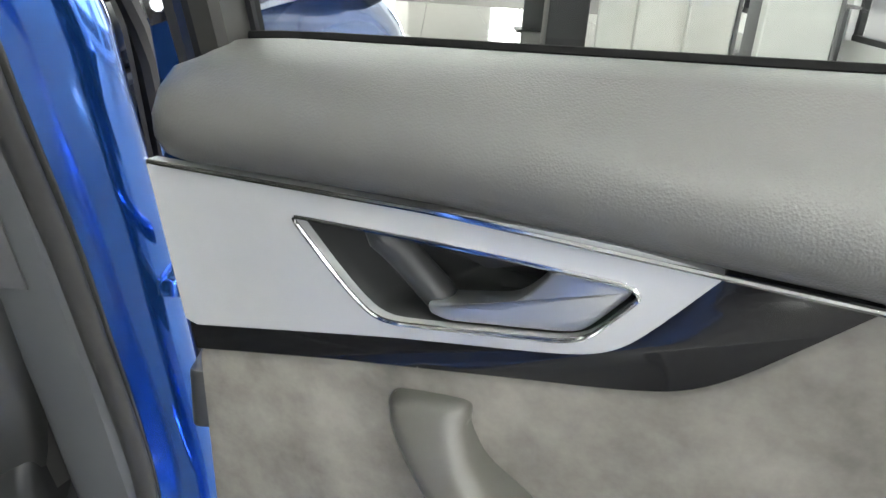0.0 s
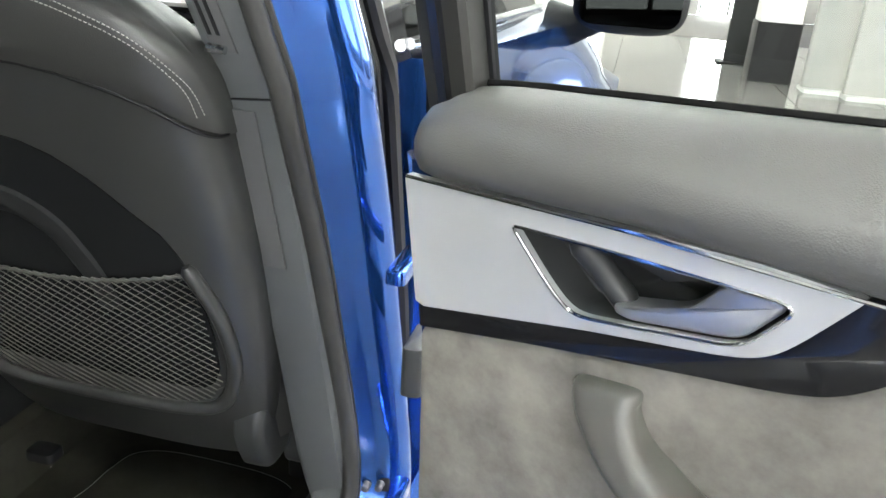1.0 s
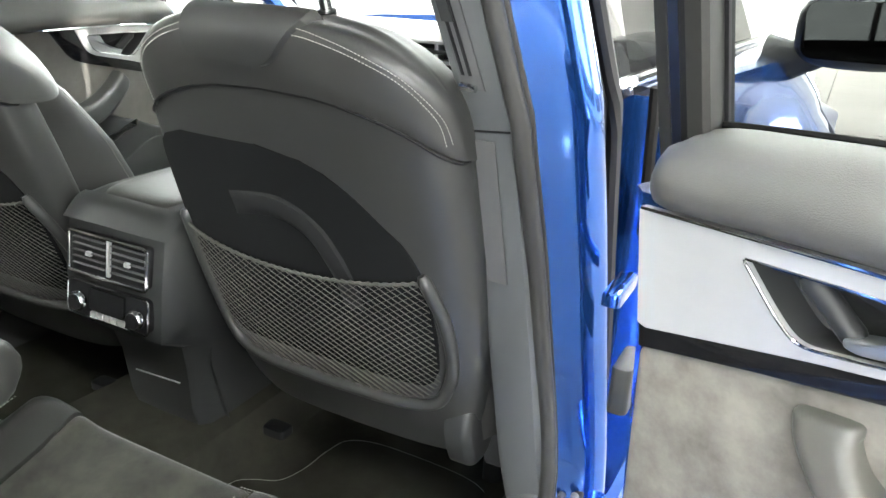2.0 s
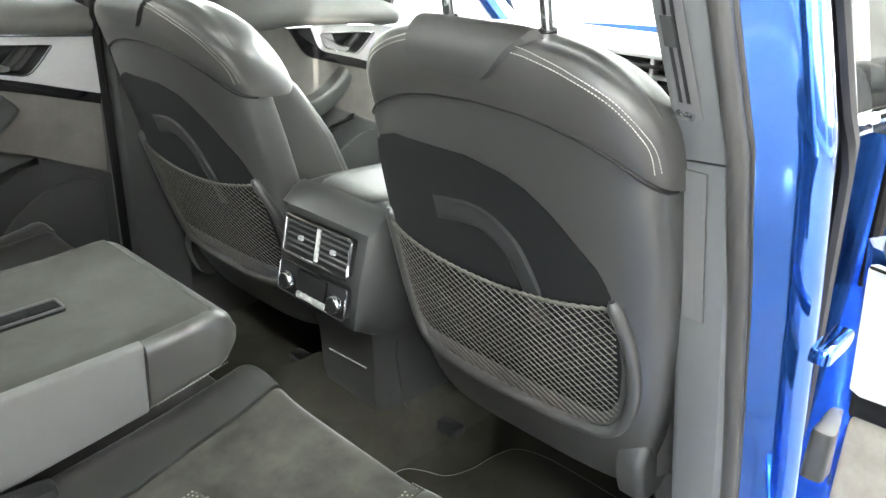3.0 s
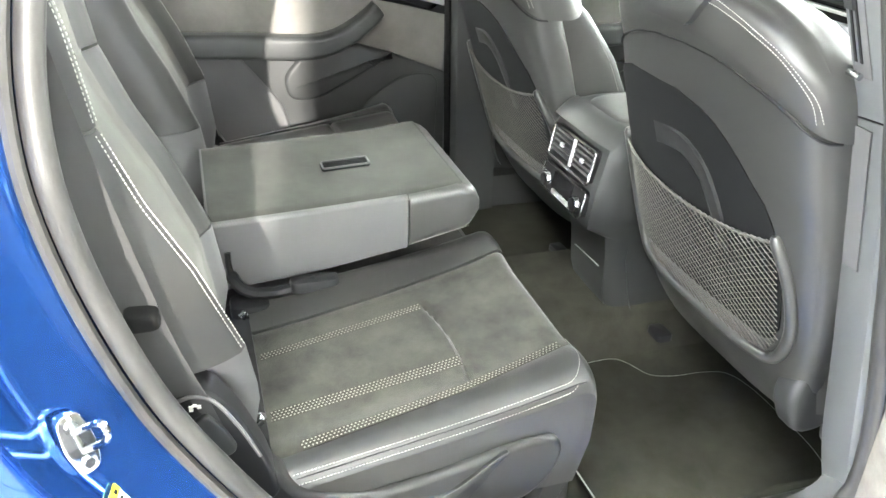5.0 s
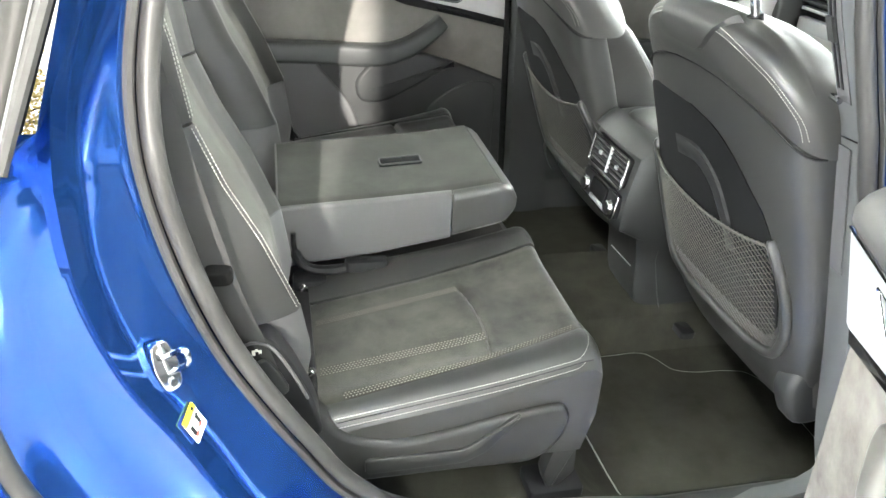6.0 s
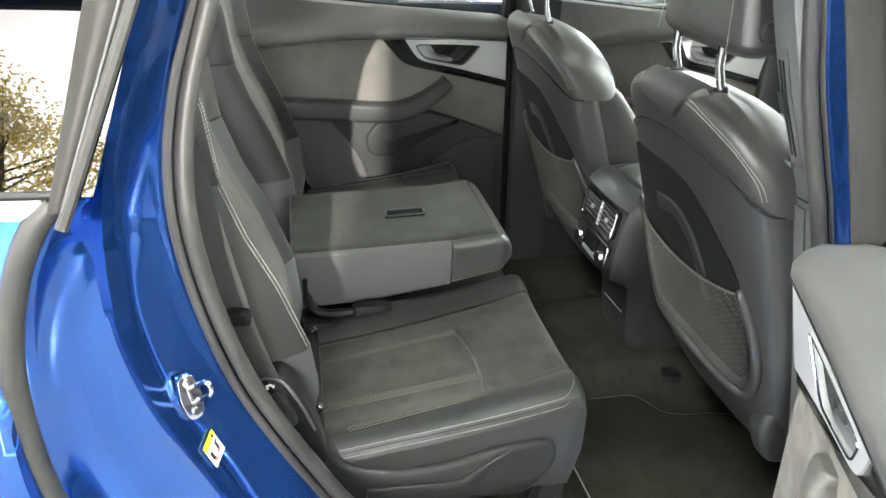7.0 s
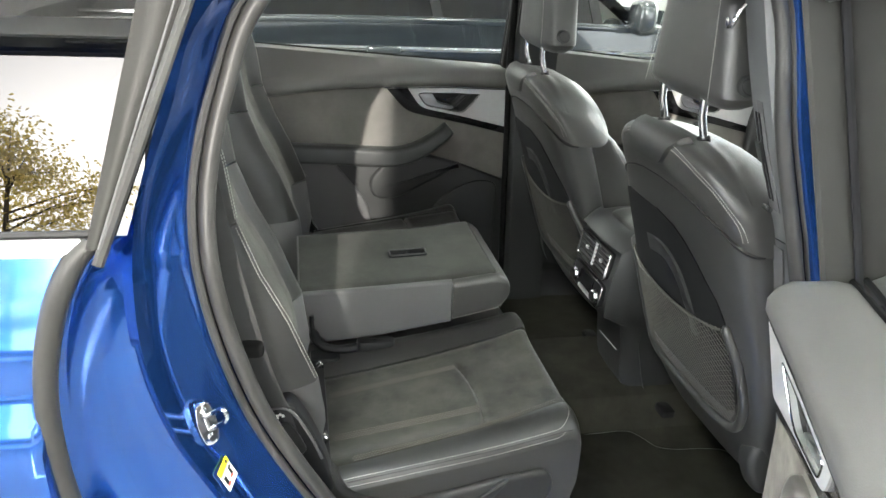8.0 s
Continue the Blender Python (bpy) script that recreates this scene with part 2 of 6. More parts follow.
# ---- mesh helpers ----
class Geo:
    """Vertices and faces of one mesh."""

    def __init__(self):
        self.v, self.f, self.uv = [], [], {}

    def add(self, pts):
        k = len(self.v)
        self.v += [tuple(p) for p in pts]
        return k

    def grid(self, rows, close_u=False, close_v=False, caps=False):
        """Faces between rows of points; close_u joins each row's ends, close_v the last row to the first."""
        nr, nc = len(rows), len(rows[0])
        k = self.add([p for r in rows for p in r])
        for i in range(nr if close_v else nr - 1):
            for j in range(nc if close_u else nc - 1):
                a, b = k + i * nc + j, k + i * nc + (j + 1) % nc
                c, d = k + ((i + 1) % nr) * nc + (j + 1) % nc, k + ((i + 1) % nr) * nc + j
                self.f.append((a, b, c, d))
        if caps:
            self.f.append(tuple(k + j for j in range(nc)))
            self.f.append(tuple(k + (nr - 1) * nc + j for j in range(nc)))
        return self

    def tube(self, path, r, n=8, closed=False, flat=1.0, up=(0, 0, 1)):
        """A swept round bar. r: a number or one for each point; flat: height over width."""
        path = [Vector(p) for p in path]
        rs = r if isinstance(r, (list, tuple)) else [r] * len(path)
        rows, m = [], len(path)
        for i, p in enumerate(path):
            a = path[(i - 1) % m] if closed or i else p
            b = path[(i + 1) % m] if closed or i < m - 1 else p
            d = (b - a).normalized()
            s = d.cross(Vector(up))
            s = s.normalized() if s.length > 1e-4 else d.cross(Vector((1, 0, 0))).normalized()
            w = s.cross(d)
            rows.append([p + (s * math.cos(t) + w * math.sin(t) * flat) * rs[i] for t in (2 * math.pi * j / n for j in range(n))])
        return self.grid(rows, close_u=True, close_v=closed, caps=not closed)

    def prism(self, outline, put, w0, w1, bevel=0.0, steps=2):
        """A plate: a 2D outline swept from depth w0 to w1, its w1 edge rounded. put(u, v, w) places a point."""
        def inset(d):
            if d <= 0:
                return outline
            out, n = [], len(outline)
            area = sum(outline[i][0] * outline[(i + 1) % n][1] - outline[(i + 1) % n][0] * outline[i][1] for i in range(n))
            sg = 1 if area > 0 else -1
            for i in range(n):
                p, q, r = (Vector(outline[k % n]) for k in (i - 1, i, i + 1))
                e, g = (q - p), (r - q)
                e = e.normalized() if e.length > 1e-9 else g.normalized()
                g = g.normalized() if g.length > 1e-9 else e
                nn = Vector((-(e.y + g.y), e.x + g.x)) * sg
                if nn.length < 1e-6:
                    nn = Vector((-e.y, e.x)) * sg
                nn.normalize()
                c = max(0.5, nn.dot(Vector((-e.y, e.x)) * sg))
                out.append(tuple(q + nn * (d / c)))
            return out
        rows = [[put(u, v, w0) for u, v in outline]]
        if bevel > 0:
            sgn = 1 if w1 > w0 else -1
            for k in range(steps + 1):
                t = math.pi / 2 * k / steps
                rows.append([put(u, v, w1 - sgn * bevel * (1 - math.sin(t))) for u, v in inset(bevel * (1 - math.cos(t)))])
        else:
            rows.append([put(u, v, w1) for u, v in outline])
        return self.grid(rows, close_u=True, caps=True)

    def block(self, lo, hi, bevel=0.004):
        """A box with rounded upright edges and top."""
        (x0, y0, z0), (x1, y1, z1) = lo, hi
        r = min(bevel * 2, (x1 - x0) / 3, (y1 - y0) / 3)
        ol = round_rect(x0, y0, x1, y1, r)
        return self.prism(ol, lambda u, v, w: (u, v, w), z0, z1, min(bevel, (z1 - z0) / 3))

    def blob(self, c, r, e=0.5, nu=28, nv=16, put=None):
        """A rounded-off block (superellipsoid) with centre c and half sizes r."""
        def pw(a, k):
            return math.copysign(abs(a) ** k, a)
        rows = []
        for i in range(nv + 1):
            ph = -math.pi / 2 + math.pi * i / nv
            row = []
            for j in range(nu):
                th = 2 * math.pi * j / nu
                p = (c[0] + r[0] * pw(math.cos(ph), e) * pw(math.cos(th), e), c[1] + r[1] * pw(math.cos(ph), e) * pw(math.sin(th), e), c[2] + r[2] * pw(math.sin(ph), e))
                row.append(put(*p) if put else p)
            rows.append(row)
        return self.grid(rows, close_u=True, caps=True)


def round_rect(x0, y0, x1, y1, r, n=4):
    out = []
    for cx, cy, a in ((x1 - r, y0 + r, -90), (x1 - r, y1 - r, 0), (x0 + r, y1 - r, 90), (x0 + r, y0 + r, 180)):
        out += [(cx + r * math.cos(radians(a + 90 * k / n)), cy + r * math.sin(radians(a + 90 * k / n))) for k in range(n + 1)]
    return out


def curve(pts, n=8, closed=False):
    """A smooth line through points (Catmull-Rom), n steps from one to the next."""
    p = [np.array(q, float) for q in pts]
    m, out = len(p), []
    for i in range(m if closed else m - 1):
        a, b, c, d = ((p[(i + k) % m] if closed else p[min(max(i + k, 0), m - 1)]) for k in (-1, 0, 1, 2))
        for k in range(n):
            t = k / n
            out.append(tuple(0.5 * (2 * b + (c - a) * t + (2 * a - 5 * b + 4 * c - d) * t * t + (3 * b - a - 3 * c + d) * t ** 3)))
    if not closed:
        out.append(tuple(p[-1]))
    return out


def rounded(pts, r, n=4):
    """A closed 2D outline with its corners rounded by r (a number, or one for each corner)."""
    out, m = [], len(pts)
    for i, q in enumerate(pts):
        p, s = Vector(pts[i - 1]), Vector(pts[(i + 1) % m])
        q = Vector(q)
        rr = r[i] if isinstance(r, (list, tuple)) else r
        a, b = (p - q), (s - q)
        la, lb = min(rr, a.length * 0.45), min(rr, b.length * 0.45)
        a, b = q + a.normalized() * la, q + b.normalized() * lb
        out += [tuple((1 - t) ** 2 * a + 2 * t * (1 - t) * q + t * t * b) for t in (k / n for k in range(n + 1))]
    return out


def lerp_at(table, x):
    """Value at x of a table of (x, value) rows, x rising."""
    return float(np.interp(x, [a for a, _ in table], [b for _, b in table]))


def part(name, geo, mat, parent=None, label="", smooth=38, weld=True):
    """Links one mesh object, under a thing or a part."""
    me = bpy.data.meshes.new(name)
    me.from_pydata(geo.v, [], geo.f)
    bm = bmesh.new()
    bm.from_mesh(me)
    if geo.uv:
        lay = bm.loops.layers.uv.new("UVMap")
        bm.verts.ensure_lookup_table()
        for f in bm.faces:
            for lp in f.loops:
                lp[lay].uv = geo.uv.get(lp.vert.index, (0, 0))
    if weld:
        bmesh.ops.remove_doubles(bm, verts=bm.verts, dist=1e-5)
    bmesh.ops.recalc_face_normals(bm, faces=bm.faces)
    bm.to_mesh(me)
    bm.free()
    if smooth:
        me.polygons.foreach_set("use_smooth", [True] * len(me.polygons))
        me.set_sharp_from_angle(angle=radians(smooth))
    me.materials.append(mat)
    ob = new(name, me)
    if parent:
        ob.parent = parent
    if label:
        tagged(ob, label)
    return ob


def thing(name, at, label, category, group="", kind=""):
    ob = new(name)
    ob.empty_display_size = 0.05
    ob.matrix_basis = at if isinstance(at, Matrix) else Matrix.Translation(at)
    return tagged(ob, label, category, group, kind)


def stitches(path, gap=0.0055, size=0.0016, up=(0, 0, 1)):
    """Short thread stitches along a line."""
    g = Geo()
    p = np.array(path, float)
    seg = np.r_[0, np.cumsum(np.linalg.norm(np.diff(p, axis=0), axis=1))]
    for s in np.arange(gap / 2, seg[-1], gap):
        a = Vector([np.interp(s - gap * 0.3, seg, p[:, k]) for k in range(3)])
        b = Vector([np.interp(s + gap * 0.3, seg, p[:, k]) for k in range(3)])
        g.tube([a, b], size / 2, n=5, up=up)
    return g


# ---- showroom ----
def slab(name, lo, hi, mat, label, category, kind="structure", bevel=0.004):
    return tagged(part(name, Geo().block(lo, hi, bevel), mat), label, category, "", kind)


slab("floor", (-9, -9, -0.1), (7, 24, -0.004), GROUT, "polished grey showroom floor of large tiles", "floor")
slab("wall_west", (-9.2, -9, 0), (-9, 5.5, 4.6), WHITE, "plain white showroom wall", "wall")
slab("wall_north", (.2, 24, 0), (2.9, 24.2, 4.6), WHITE, "plain white showroom wall", "wall")
slab("wall_north_corner", (4.6, 24, 0), (7, 24.2, 4.6), WHITE, "plain white showroom wall", "wall")
slab("wall_north_lintel", (2.9, 24, 3.0), (4.6, 24.2, 4.6), WHITE, "white wall above the glazed doorway", "wall")
slab("wall_return", (.2, 5.6, 0), (.35, 24, 4.6), WHITE, "plain white showroom return wall", "wall")
slab("wall_front_sill", (-9.2, 5.5, 0), (.35, 5.6, 1.45), WHITE, "low white wall under the front glazing", "wall")
slab("wall_front_header", (-9.2, 5.5, 3.9), (.35, 5.6, 4.6), WHITE, "white band above the front glazing", "wall")
slab("wall_south", (-9, -9.2, 0), (-3, -9, 4.6), WHITE, "plain white showroom wall", "wall")
# unseen south wall, opened up to let fill light in
slab("wall_south_sill", (-3, -9.2, 0), (7, -9, .35), WHITE, "low white wall under the added rear glazing", "wall")
slab("wall_south_header", (-3, -9.2, 4.0), (7, -9, 4.6), WHITE, "white band above the added rear glazing", "wall")
slab("ceiling", (-9.2, -9.2, 4.6), (7.2, 5.6, 4.75), CEIL, "white painted showroom ceiling", "ceiling")
slab("ceiling_north", (.2, 5.6, 4.6), (7.2, 24.2, 4.75), CEIL, "white painted showroom ceiling", "ceiling")
slab("window_sill_wall", (6.8, -9, 0), (7, 24, 0.35), WHITE, "low white wall under the glazing", "wall")
slab("window_header", (6.8, -9, 4.42), (7, 24, 4.6), WHITE, "white band above the glazing", "wall")
slab("ground_north", (-40, 5.7, -.3), (.1, 60, -.05), GROUT, "paved ground before the front glazing", "ground")
slab("ground", (7.2, -60, -0.3), (90, 60, -0.12), GROUT, "paved ground outside the showroom", "ground")

front = thing("window_1", (6.9, 0, 0.35), "tall showroom glazing with dark frames", "window", kind="structure")
for y in np.arange(-8.6, 24.1, 4.0):
    part("window_frame", Geo().block((-0.05, y - 0.09, 0), (0.05, y - 0.01, 4.07)), BLACK, front)
    part("window_frame", Geo().block((-0.05, y - 1.09 + 0.04, 0), (0.05, y - 1.01 + .04, 4.07)), BLACK, front)
part("window_frame", Geo().block((-0.05, -9, 3.93), (0.05, 24, 4.07)), BLACK, front)
part("window_frame", Geo().block((-0.06, -9, 0), (0.06, 24, 0.08)), BLACK, front)
# piers added out of view to cut the sun into upright patches
for k, y in enumerate(np.arange(-8.6, 24.1, 4.0)):
    slab("sun_pier_%d" % (k + 1), (6.75, y - 0.97, 0.35), (7.0, y - 0.1, 4.42), WHITE, "unseen white pier added to shape the sun patch", "wall")
side = thing("window_2", (0, 5.55, 1.45), "tall front glazing with dark frames", "window", kind="structure")
for x in (-9.0, -6.0, -3.0, -.15, .15):
    part("window_frame", Geo().block((x - .04, -.05, 0), (x + .04, .05, 2.45)), BLACK, side)
part("window_frame", Geo().block((-9, -.05, 1.3), (.2, .05, 1.38)), BLACK, side)
# glazing added out of view; fill light for seat backs and near door
rear = thing("fill_window", (0, -9.1, .35), "unseen rear glazing with dark frames, added for fill light", "window", kind="structure")
for x in (-2.95, -.5, 2.0, 4.5, 6.95):
    part("window_frame", Geo().block((x - .04, -.05, 0), (x + .04, .05, 3.65)), BLACK, rear)
part("window_frame", Geo().block((-3, -.05, 2.4), (7, .05, 2.48)), BLACK, rear)
way = thing("door_1", (3.75, 24.1, 0), "glazed doorway with dark frame", "door", kind="structure")
for x in (-.81, -.02, .77):
    part("door_frame", Geo().block((x, -.05, 0), (x + .05, .05, 3.0)), BLACK, way)
part("door_frame", Geo().block((-.85, -.05, 2.2), (.85, .05, 2.27)), BLACK, way)
tagged(part("backdrop", Geo().grid([[(x, 30, z) for x in (-50, -10, 12)] for z in (-1, 10, 22)]), SKYNORTH), "bright hazy sky outside the showroom", "sky", "", "structure")
tagged(part("backdrop", Geo().grid([[(34, y, z) for y in (-60, 0, 60)] for z in (-1, 4, 9)]), SKYGLOW), "bright hazy sky outside the showroom", "sky", "", "structure")

# glowing fill sheet added outside the south opening
tagged(part("backdrop", Geo().grid([[(x, -34, z) for x in (-50, 0, 50)] for z in (-1, 4, 9)]), SOUTHFILL), "bright hazy sky outside the showroom", "sky", "", "structure")
slab("ground_south", (-40, -60, -.3), (7.1, -9.3, -.05), GROUT, "paved ground behind the showroom", "ground")


def body_x(z, y):
    """Half width of the car's outer skin."""
    return .955 - .16 * ((z - .80) / .6) ** 2 - .012 * math.exp(-((z - 1.05) / .03) ** 2) - .02 * max(0, (-y - 1.5)) ** 2


# ---- the car's body: door aperture on the near side ----
# stations run round the opening from the top of the rear pillar down, along the sill, up the centre pillar and back along the roof
SEAL = [(-.345, 1.565), (-.402, 1.43), (-.432, 1.30), (-.434, 1.19), (-.418, 1.08), (-.386, .96), (-.346, .86), (-.27, .72), (-.19, .60),
        (-.05, .50), (.25, .455), (.51, .455), (.66, .55), (.604, .93), (.534, 1.17), (.494, 1.355), (.441, 1.645), (.22, 1.70), (-.2, 1.68)]
FLANGE = [(-.362, 1.575), (-.424, 1.44), (-.458, 1.30), (-.460, 1.18), (-.444, 1.06), (-.408, .94), (-.366, .83), (-.295, .69), (-.22, .57),
          (-.06, .47), (.25, .425), (.52, .425), (.695, .53), (.639, .93), (.569, 1.17), (.529, 1.355), (.476, 1.655), (.20, 1.715), (-.21, 1.70)]
CREASE = [(-.396, 1.575), (-.456, 1.44), (-.500, 1.30), (-.512, 1.18), (-.507, 1.06), (-.472, .93), (-.416, .816), (-.35, .67), (-.27, .54),
          (-.08, .42), (.25, .38), (.54, .38), (.72, .50), (.664, .93), (.594, 1.17), (.554, 1.355), (.501, 1.655), (.21, 1.73), (-.22, 1.71)]
OUTER = [(-.428, 1.575), (-.488, 1.43), (-.542, 1.30), (-.60, 1.18), (-.628, 1.04), (-.62, .87), (-.58, .74), (-.51, .60), (-.40, .47),
         (-.12, .36), (.25, .33), (.58, .33), (.76, .48), (.709, .93), (.644, 1.17), (.604, 1.355), (.551, 1.655), (.22, 1.745), (-.24, 1.725)]


# how far each station belongs to the centre pillar
share = [f for (f,) in curve([(0.0,)] * 11 + [(.5,), (1.0,), (1.0,), (1.0,), (1.0,), (1.0,), (.4,), (0.0,)], 6, True)]


def ring(pts, x, off=0.0):
    """A closed smooth line round the opening at the side position x, shifted towards its inside by off."""
    c = curve(pts, 6, True)
    cy, cz = 0.08, 1.05
    out = []
    for (y, z), s in zip(c, share):
        y += .03 * s
        x1 = x + s * (.022 + .07 * max(0.0, 1.2 - z))
        d = math.hypot(y - cy, z - cz)
        out.append((x1 - 0.25 * max(0.0, z - 1.2), cy + (y - cy) * (1 - off / d), cz + (z - cz) * (1 - off / d)))
    return out


body = thing("car_body", (0, 0, 0), "metallic blue body of a large car with open rear door", "car body", kind="structure")
rings = [ring(SEAL, .765, -.004), ring(FLANGE, .785), ring(FLANGE, .80, -.012), ring(CREASE, .818, .012), ring(CREASE, .845, .0), ring(CREASE, .868, -.010), ring(CREASE, .854, -.027),
         ring(OUTER, .875, .030), ring(OUTER, .90, .012), ring(OUTER, .915), ring(OUTER, .925, -.02)]
# along the centre pillar the creases fade into one smooth rounded face
smooth_face = [ring(SEAL, x, -d) for x, d in ((.766, .004), (.784, .013), (.804, .019), (.823, .025), (.838, .033), (.848, .043), (.854, .055), (.856, .068), (.851, .086), (.837, .108), (.812, .13))]
rings = [[tuple(a * (1 - s) + b * s for a, b in zip(p, q)) for p, q, s in zip(r, f, share)] for r, f in zip(rings, smooth_face)]
part("door_aperture", Geo().grid(rings, close_u=True), BLUE, body, "glossy blue painted door opening", smooth=60)
part("inner_flange", Geo().grid([ring(SEAL, .70, -.03), ring(SEAL, .735, -.012), ring(SEAL, .765, -.004)], close_u=True), PILLAR, body)
for off, x, r, n in ((0.006, .772, .0135, 10), (-.016, .778, .0075, 8)):
    part("door_seal", Geo().tube(ring(SEAL, x, off), r, n=n, closed=True, up=(1, 0, 0)), RUBBER, body, "dark grey rubber door seal")

# centre pillar, inside trim
bt = [(.448, 1.66), (.472, 1.48), (.500, 1.345), (.532, 1.235), (.547, 1.176), (.588, .98), (.626, .80), (.662, .60), (.70, .47)]
rows = []
for y, z in curve(bt, 6):
    tx = -0.25 * max(0.0, z - 1.2)
    tx += .07 * max(0.0, 1.2 - z)
    rows.append([(.675 + tx, y + .16, z), (.677 + tx, y + .05, z), (.683 + tx, y - .002, z), (.695 + tx, y - .012, z), (.757 + tx, y - .014, z), (.772 + tx, y + .0, z), (.79 + tx, y + .06, z), (.79 + tx, y + .16, z)])
pillar = thing("centre_pillar_trim", (.022, .03, 0), "dark grey plastic trim of the centre pillar with a belt slot", "pillar trim")
part("trim", Geo().grid(rows, close_u=True, caps=True), PILLAR, pillar)
zs = np.linspace(1.165, .95, 9)
part("side_insert", Geo().grid([[(.700 + .07 * (1.2 - z), lerp_at([(b, a) for a, b in reversed(bt)], z) - .013 - k * .003, z) for k in (0, 1)] + [(.731 + .07 * (1.2 - z), lerp_at([(b, a) for a, b in reversed(bt)], z) - .015 - k * .003, z) for k in (1, 0)] for z in zs], close_u=True, caps=True), GREYPL, pillar, "smooth lighter grey insert")
def on_trim(x, z, w):
    """A point on the trim's rear face, w towards the rear."""
    return (x - .25 * max(0, z - 1.2), lerp_at([(b, a) for a, b in reversed(bt)], z) - .0125 - .1 * (x - .716) - w, z)


def trim_strip(x0, x1, z0, z1, w):
    return Geo().grid([[on_trim(x0, z, 0), on_trim(x0, z, w), on_trim(x1, z, w), on_trim(x1, z, 0)] for z in np.linspace(z0, z1, 9)], close_u=True, caps=True)


part("slider_plate", trim_strip(.698, .730, 1.232, 1.42, .002), GREYPL, pillar, "recessed belt slider plate")
part("belt_slider", trim_strip(.702, .706, 1.250, 1.40, .004), BLACK, pillar, "black belt height slot")
part("belt_slider", trim_strip(.713, .717, 1.250, 1.40, .004), BLACK, pillar, "black belt height slot")
part("slider_knob", trim_strip(.700, .716, 1.315, 1.350, .010), DARKPL, pillar)
part("trim_joint", Geo().tube([on_trim(x, 1.178 + .1 * (x - .716), .0005) for x in (.692, .71, .73, .757)], .0014, n=5), BLACK, pillar)
part("clip", Geo().tube([(.694, .503, 1.238), (.716, .502, 1.236)], .005, n=8), CHROME, pillar, "small chrome belt clip")

hook = thing("coat_hook", (.640, .468, 1.556), "small pale chrome coat hook on the pillar trim", "coat hook")
part("hook", Geo().tube(curve([(0, .0, .02), (0, -.012, .006), (0, -.016, -.008), (-.006, -.018, -.018), (-.016, -.018, -.016), (-.02, -.018, -.004)], 4), .004, n=8), CHROME, hook)

# centre pillar, painted outside
rows = []
for y, z in curve([(.53, 1.60), (.545, 1.46), (.56, 1.345), (.592, 1.17), (.645, .98), (.70, .80), (.735, .62), (.75, .45)], 5):
    tx = -0.25 * max(0.0, z - 1.2)
    tx, y = tx + .022, y + .03
    rows.append([(.787 + tx, y, z), (.80 + tx, y - .012, z), (.825 + tx, y - .014, z), (.85 + tx, y - .006, z), (.860 + tx, y + .02, z), (.852 + tx, y + .05, z), (.835 + tx, y + .09, z), (.815 + tx, y + .14, z), (.80 + tx, y + .22, z)])
# the gap's shade on blue paint, put in as a black sheet
part("shut_face_shade", Geo().grid([[r[6], r[7], r[8]] for r in rows]), WIPER, body, "black sheet for the shade in the shut gap", smooth=60)
part("front_door_seal", Geo().tube([(x + .006, y + .03, z) for x, y, z in (r[6] for r in rows)], .012, n=8), BLACK, body, "black rubber seal of the front door")

part("lower_hinge", Geo().block((.858, .708, .540), (.898, .745, .566), .006), BLACK, body, "dark hinge bracket")
for x, z in ((.862, .553), (.884, .560)):
    part("hinge_bolt", Geo().tube([(x, .702, z), (x, .688, z), (x, .686, z)], [.007, .006, .004], n=10), GREYPL, body)
# rear edge of the closed front door
part("front_door_edge", Geo().grid([[(.80 + (body_x(z, .875) - .80) * f, .868 + .01 * f, z) for f in (0, .5, 1)] for z in np.linspace(.36, 1.2, 9)]), BLUE, body, "painted rear edge of the front door")

# striker and warning sticker on the rear pillar
def on_face(p, n, up):
    """A pose at p with y along the outward normal n and z close to up."""
    n, up = Vector(n).normalized(), Vector(up)
    z = (up - n * up.dot(n)).normalized()
    x = n.cross(z)
    return Matrix.Translation(p) @ Matrix((x, n, z)).transposed().to_4x4()


st = thing("door_striker", on_face((.826, -.446, .926), (.80, .55, .22), (-.15, -.22, .95)), "bright steel door striker bolted to the pillar", "door striker")
part("plate", Geo().prism(rounded([(-.012, -.037), (.012, -.037), (.018, 0), (.012, .037), (-.012, .037), (-.018, 0)], .011), lambda u, v, w: (u, w, v), -.006, .005, .002), CHROME, st)
part("loop", Geo().tube(curve([(0, .0, .012), (-.006, .026, .024), (-.012, .046, .032), (-.014, .052, .026), (-.012, .048, .012), (-.006, .026, .000), (0, .0, -.012)], 6), .0040, n=8), CHROME, st)
for z in (.024, -.024):
    part("bolt", Geo().tube([(0, .003, z), (0, .009, z)], .006, n=6), CHROME, st)
lab = thing("warning_sticker", (.840, -.4185, .8355), "small white and yellow warning sticker on blue paint", "sticker")
def quad_plate(c, eu, ev, w, h, t):
    """A thin plate with centre c, side directions eu and ev."""
    c, eu, ev = Vector(c), Vector(eu).normalized(), Vector(ev).normalized()
    n = eu.cross(ev)
    return Geo().prism(round_rect(-w / 2, -h / 2, w / 2, h / 2, min(w, h) * .06), lambda u, v, d: tuple(c + eu * u + ev * v + n * d), 0, t)


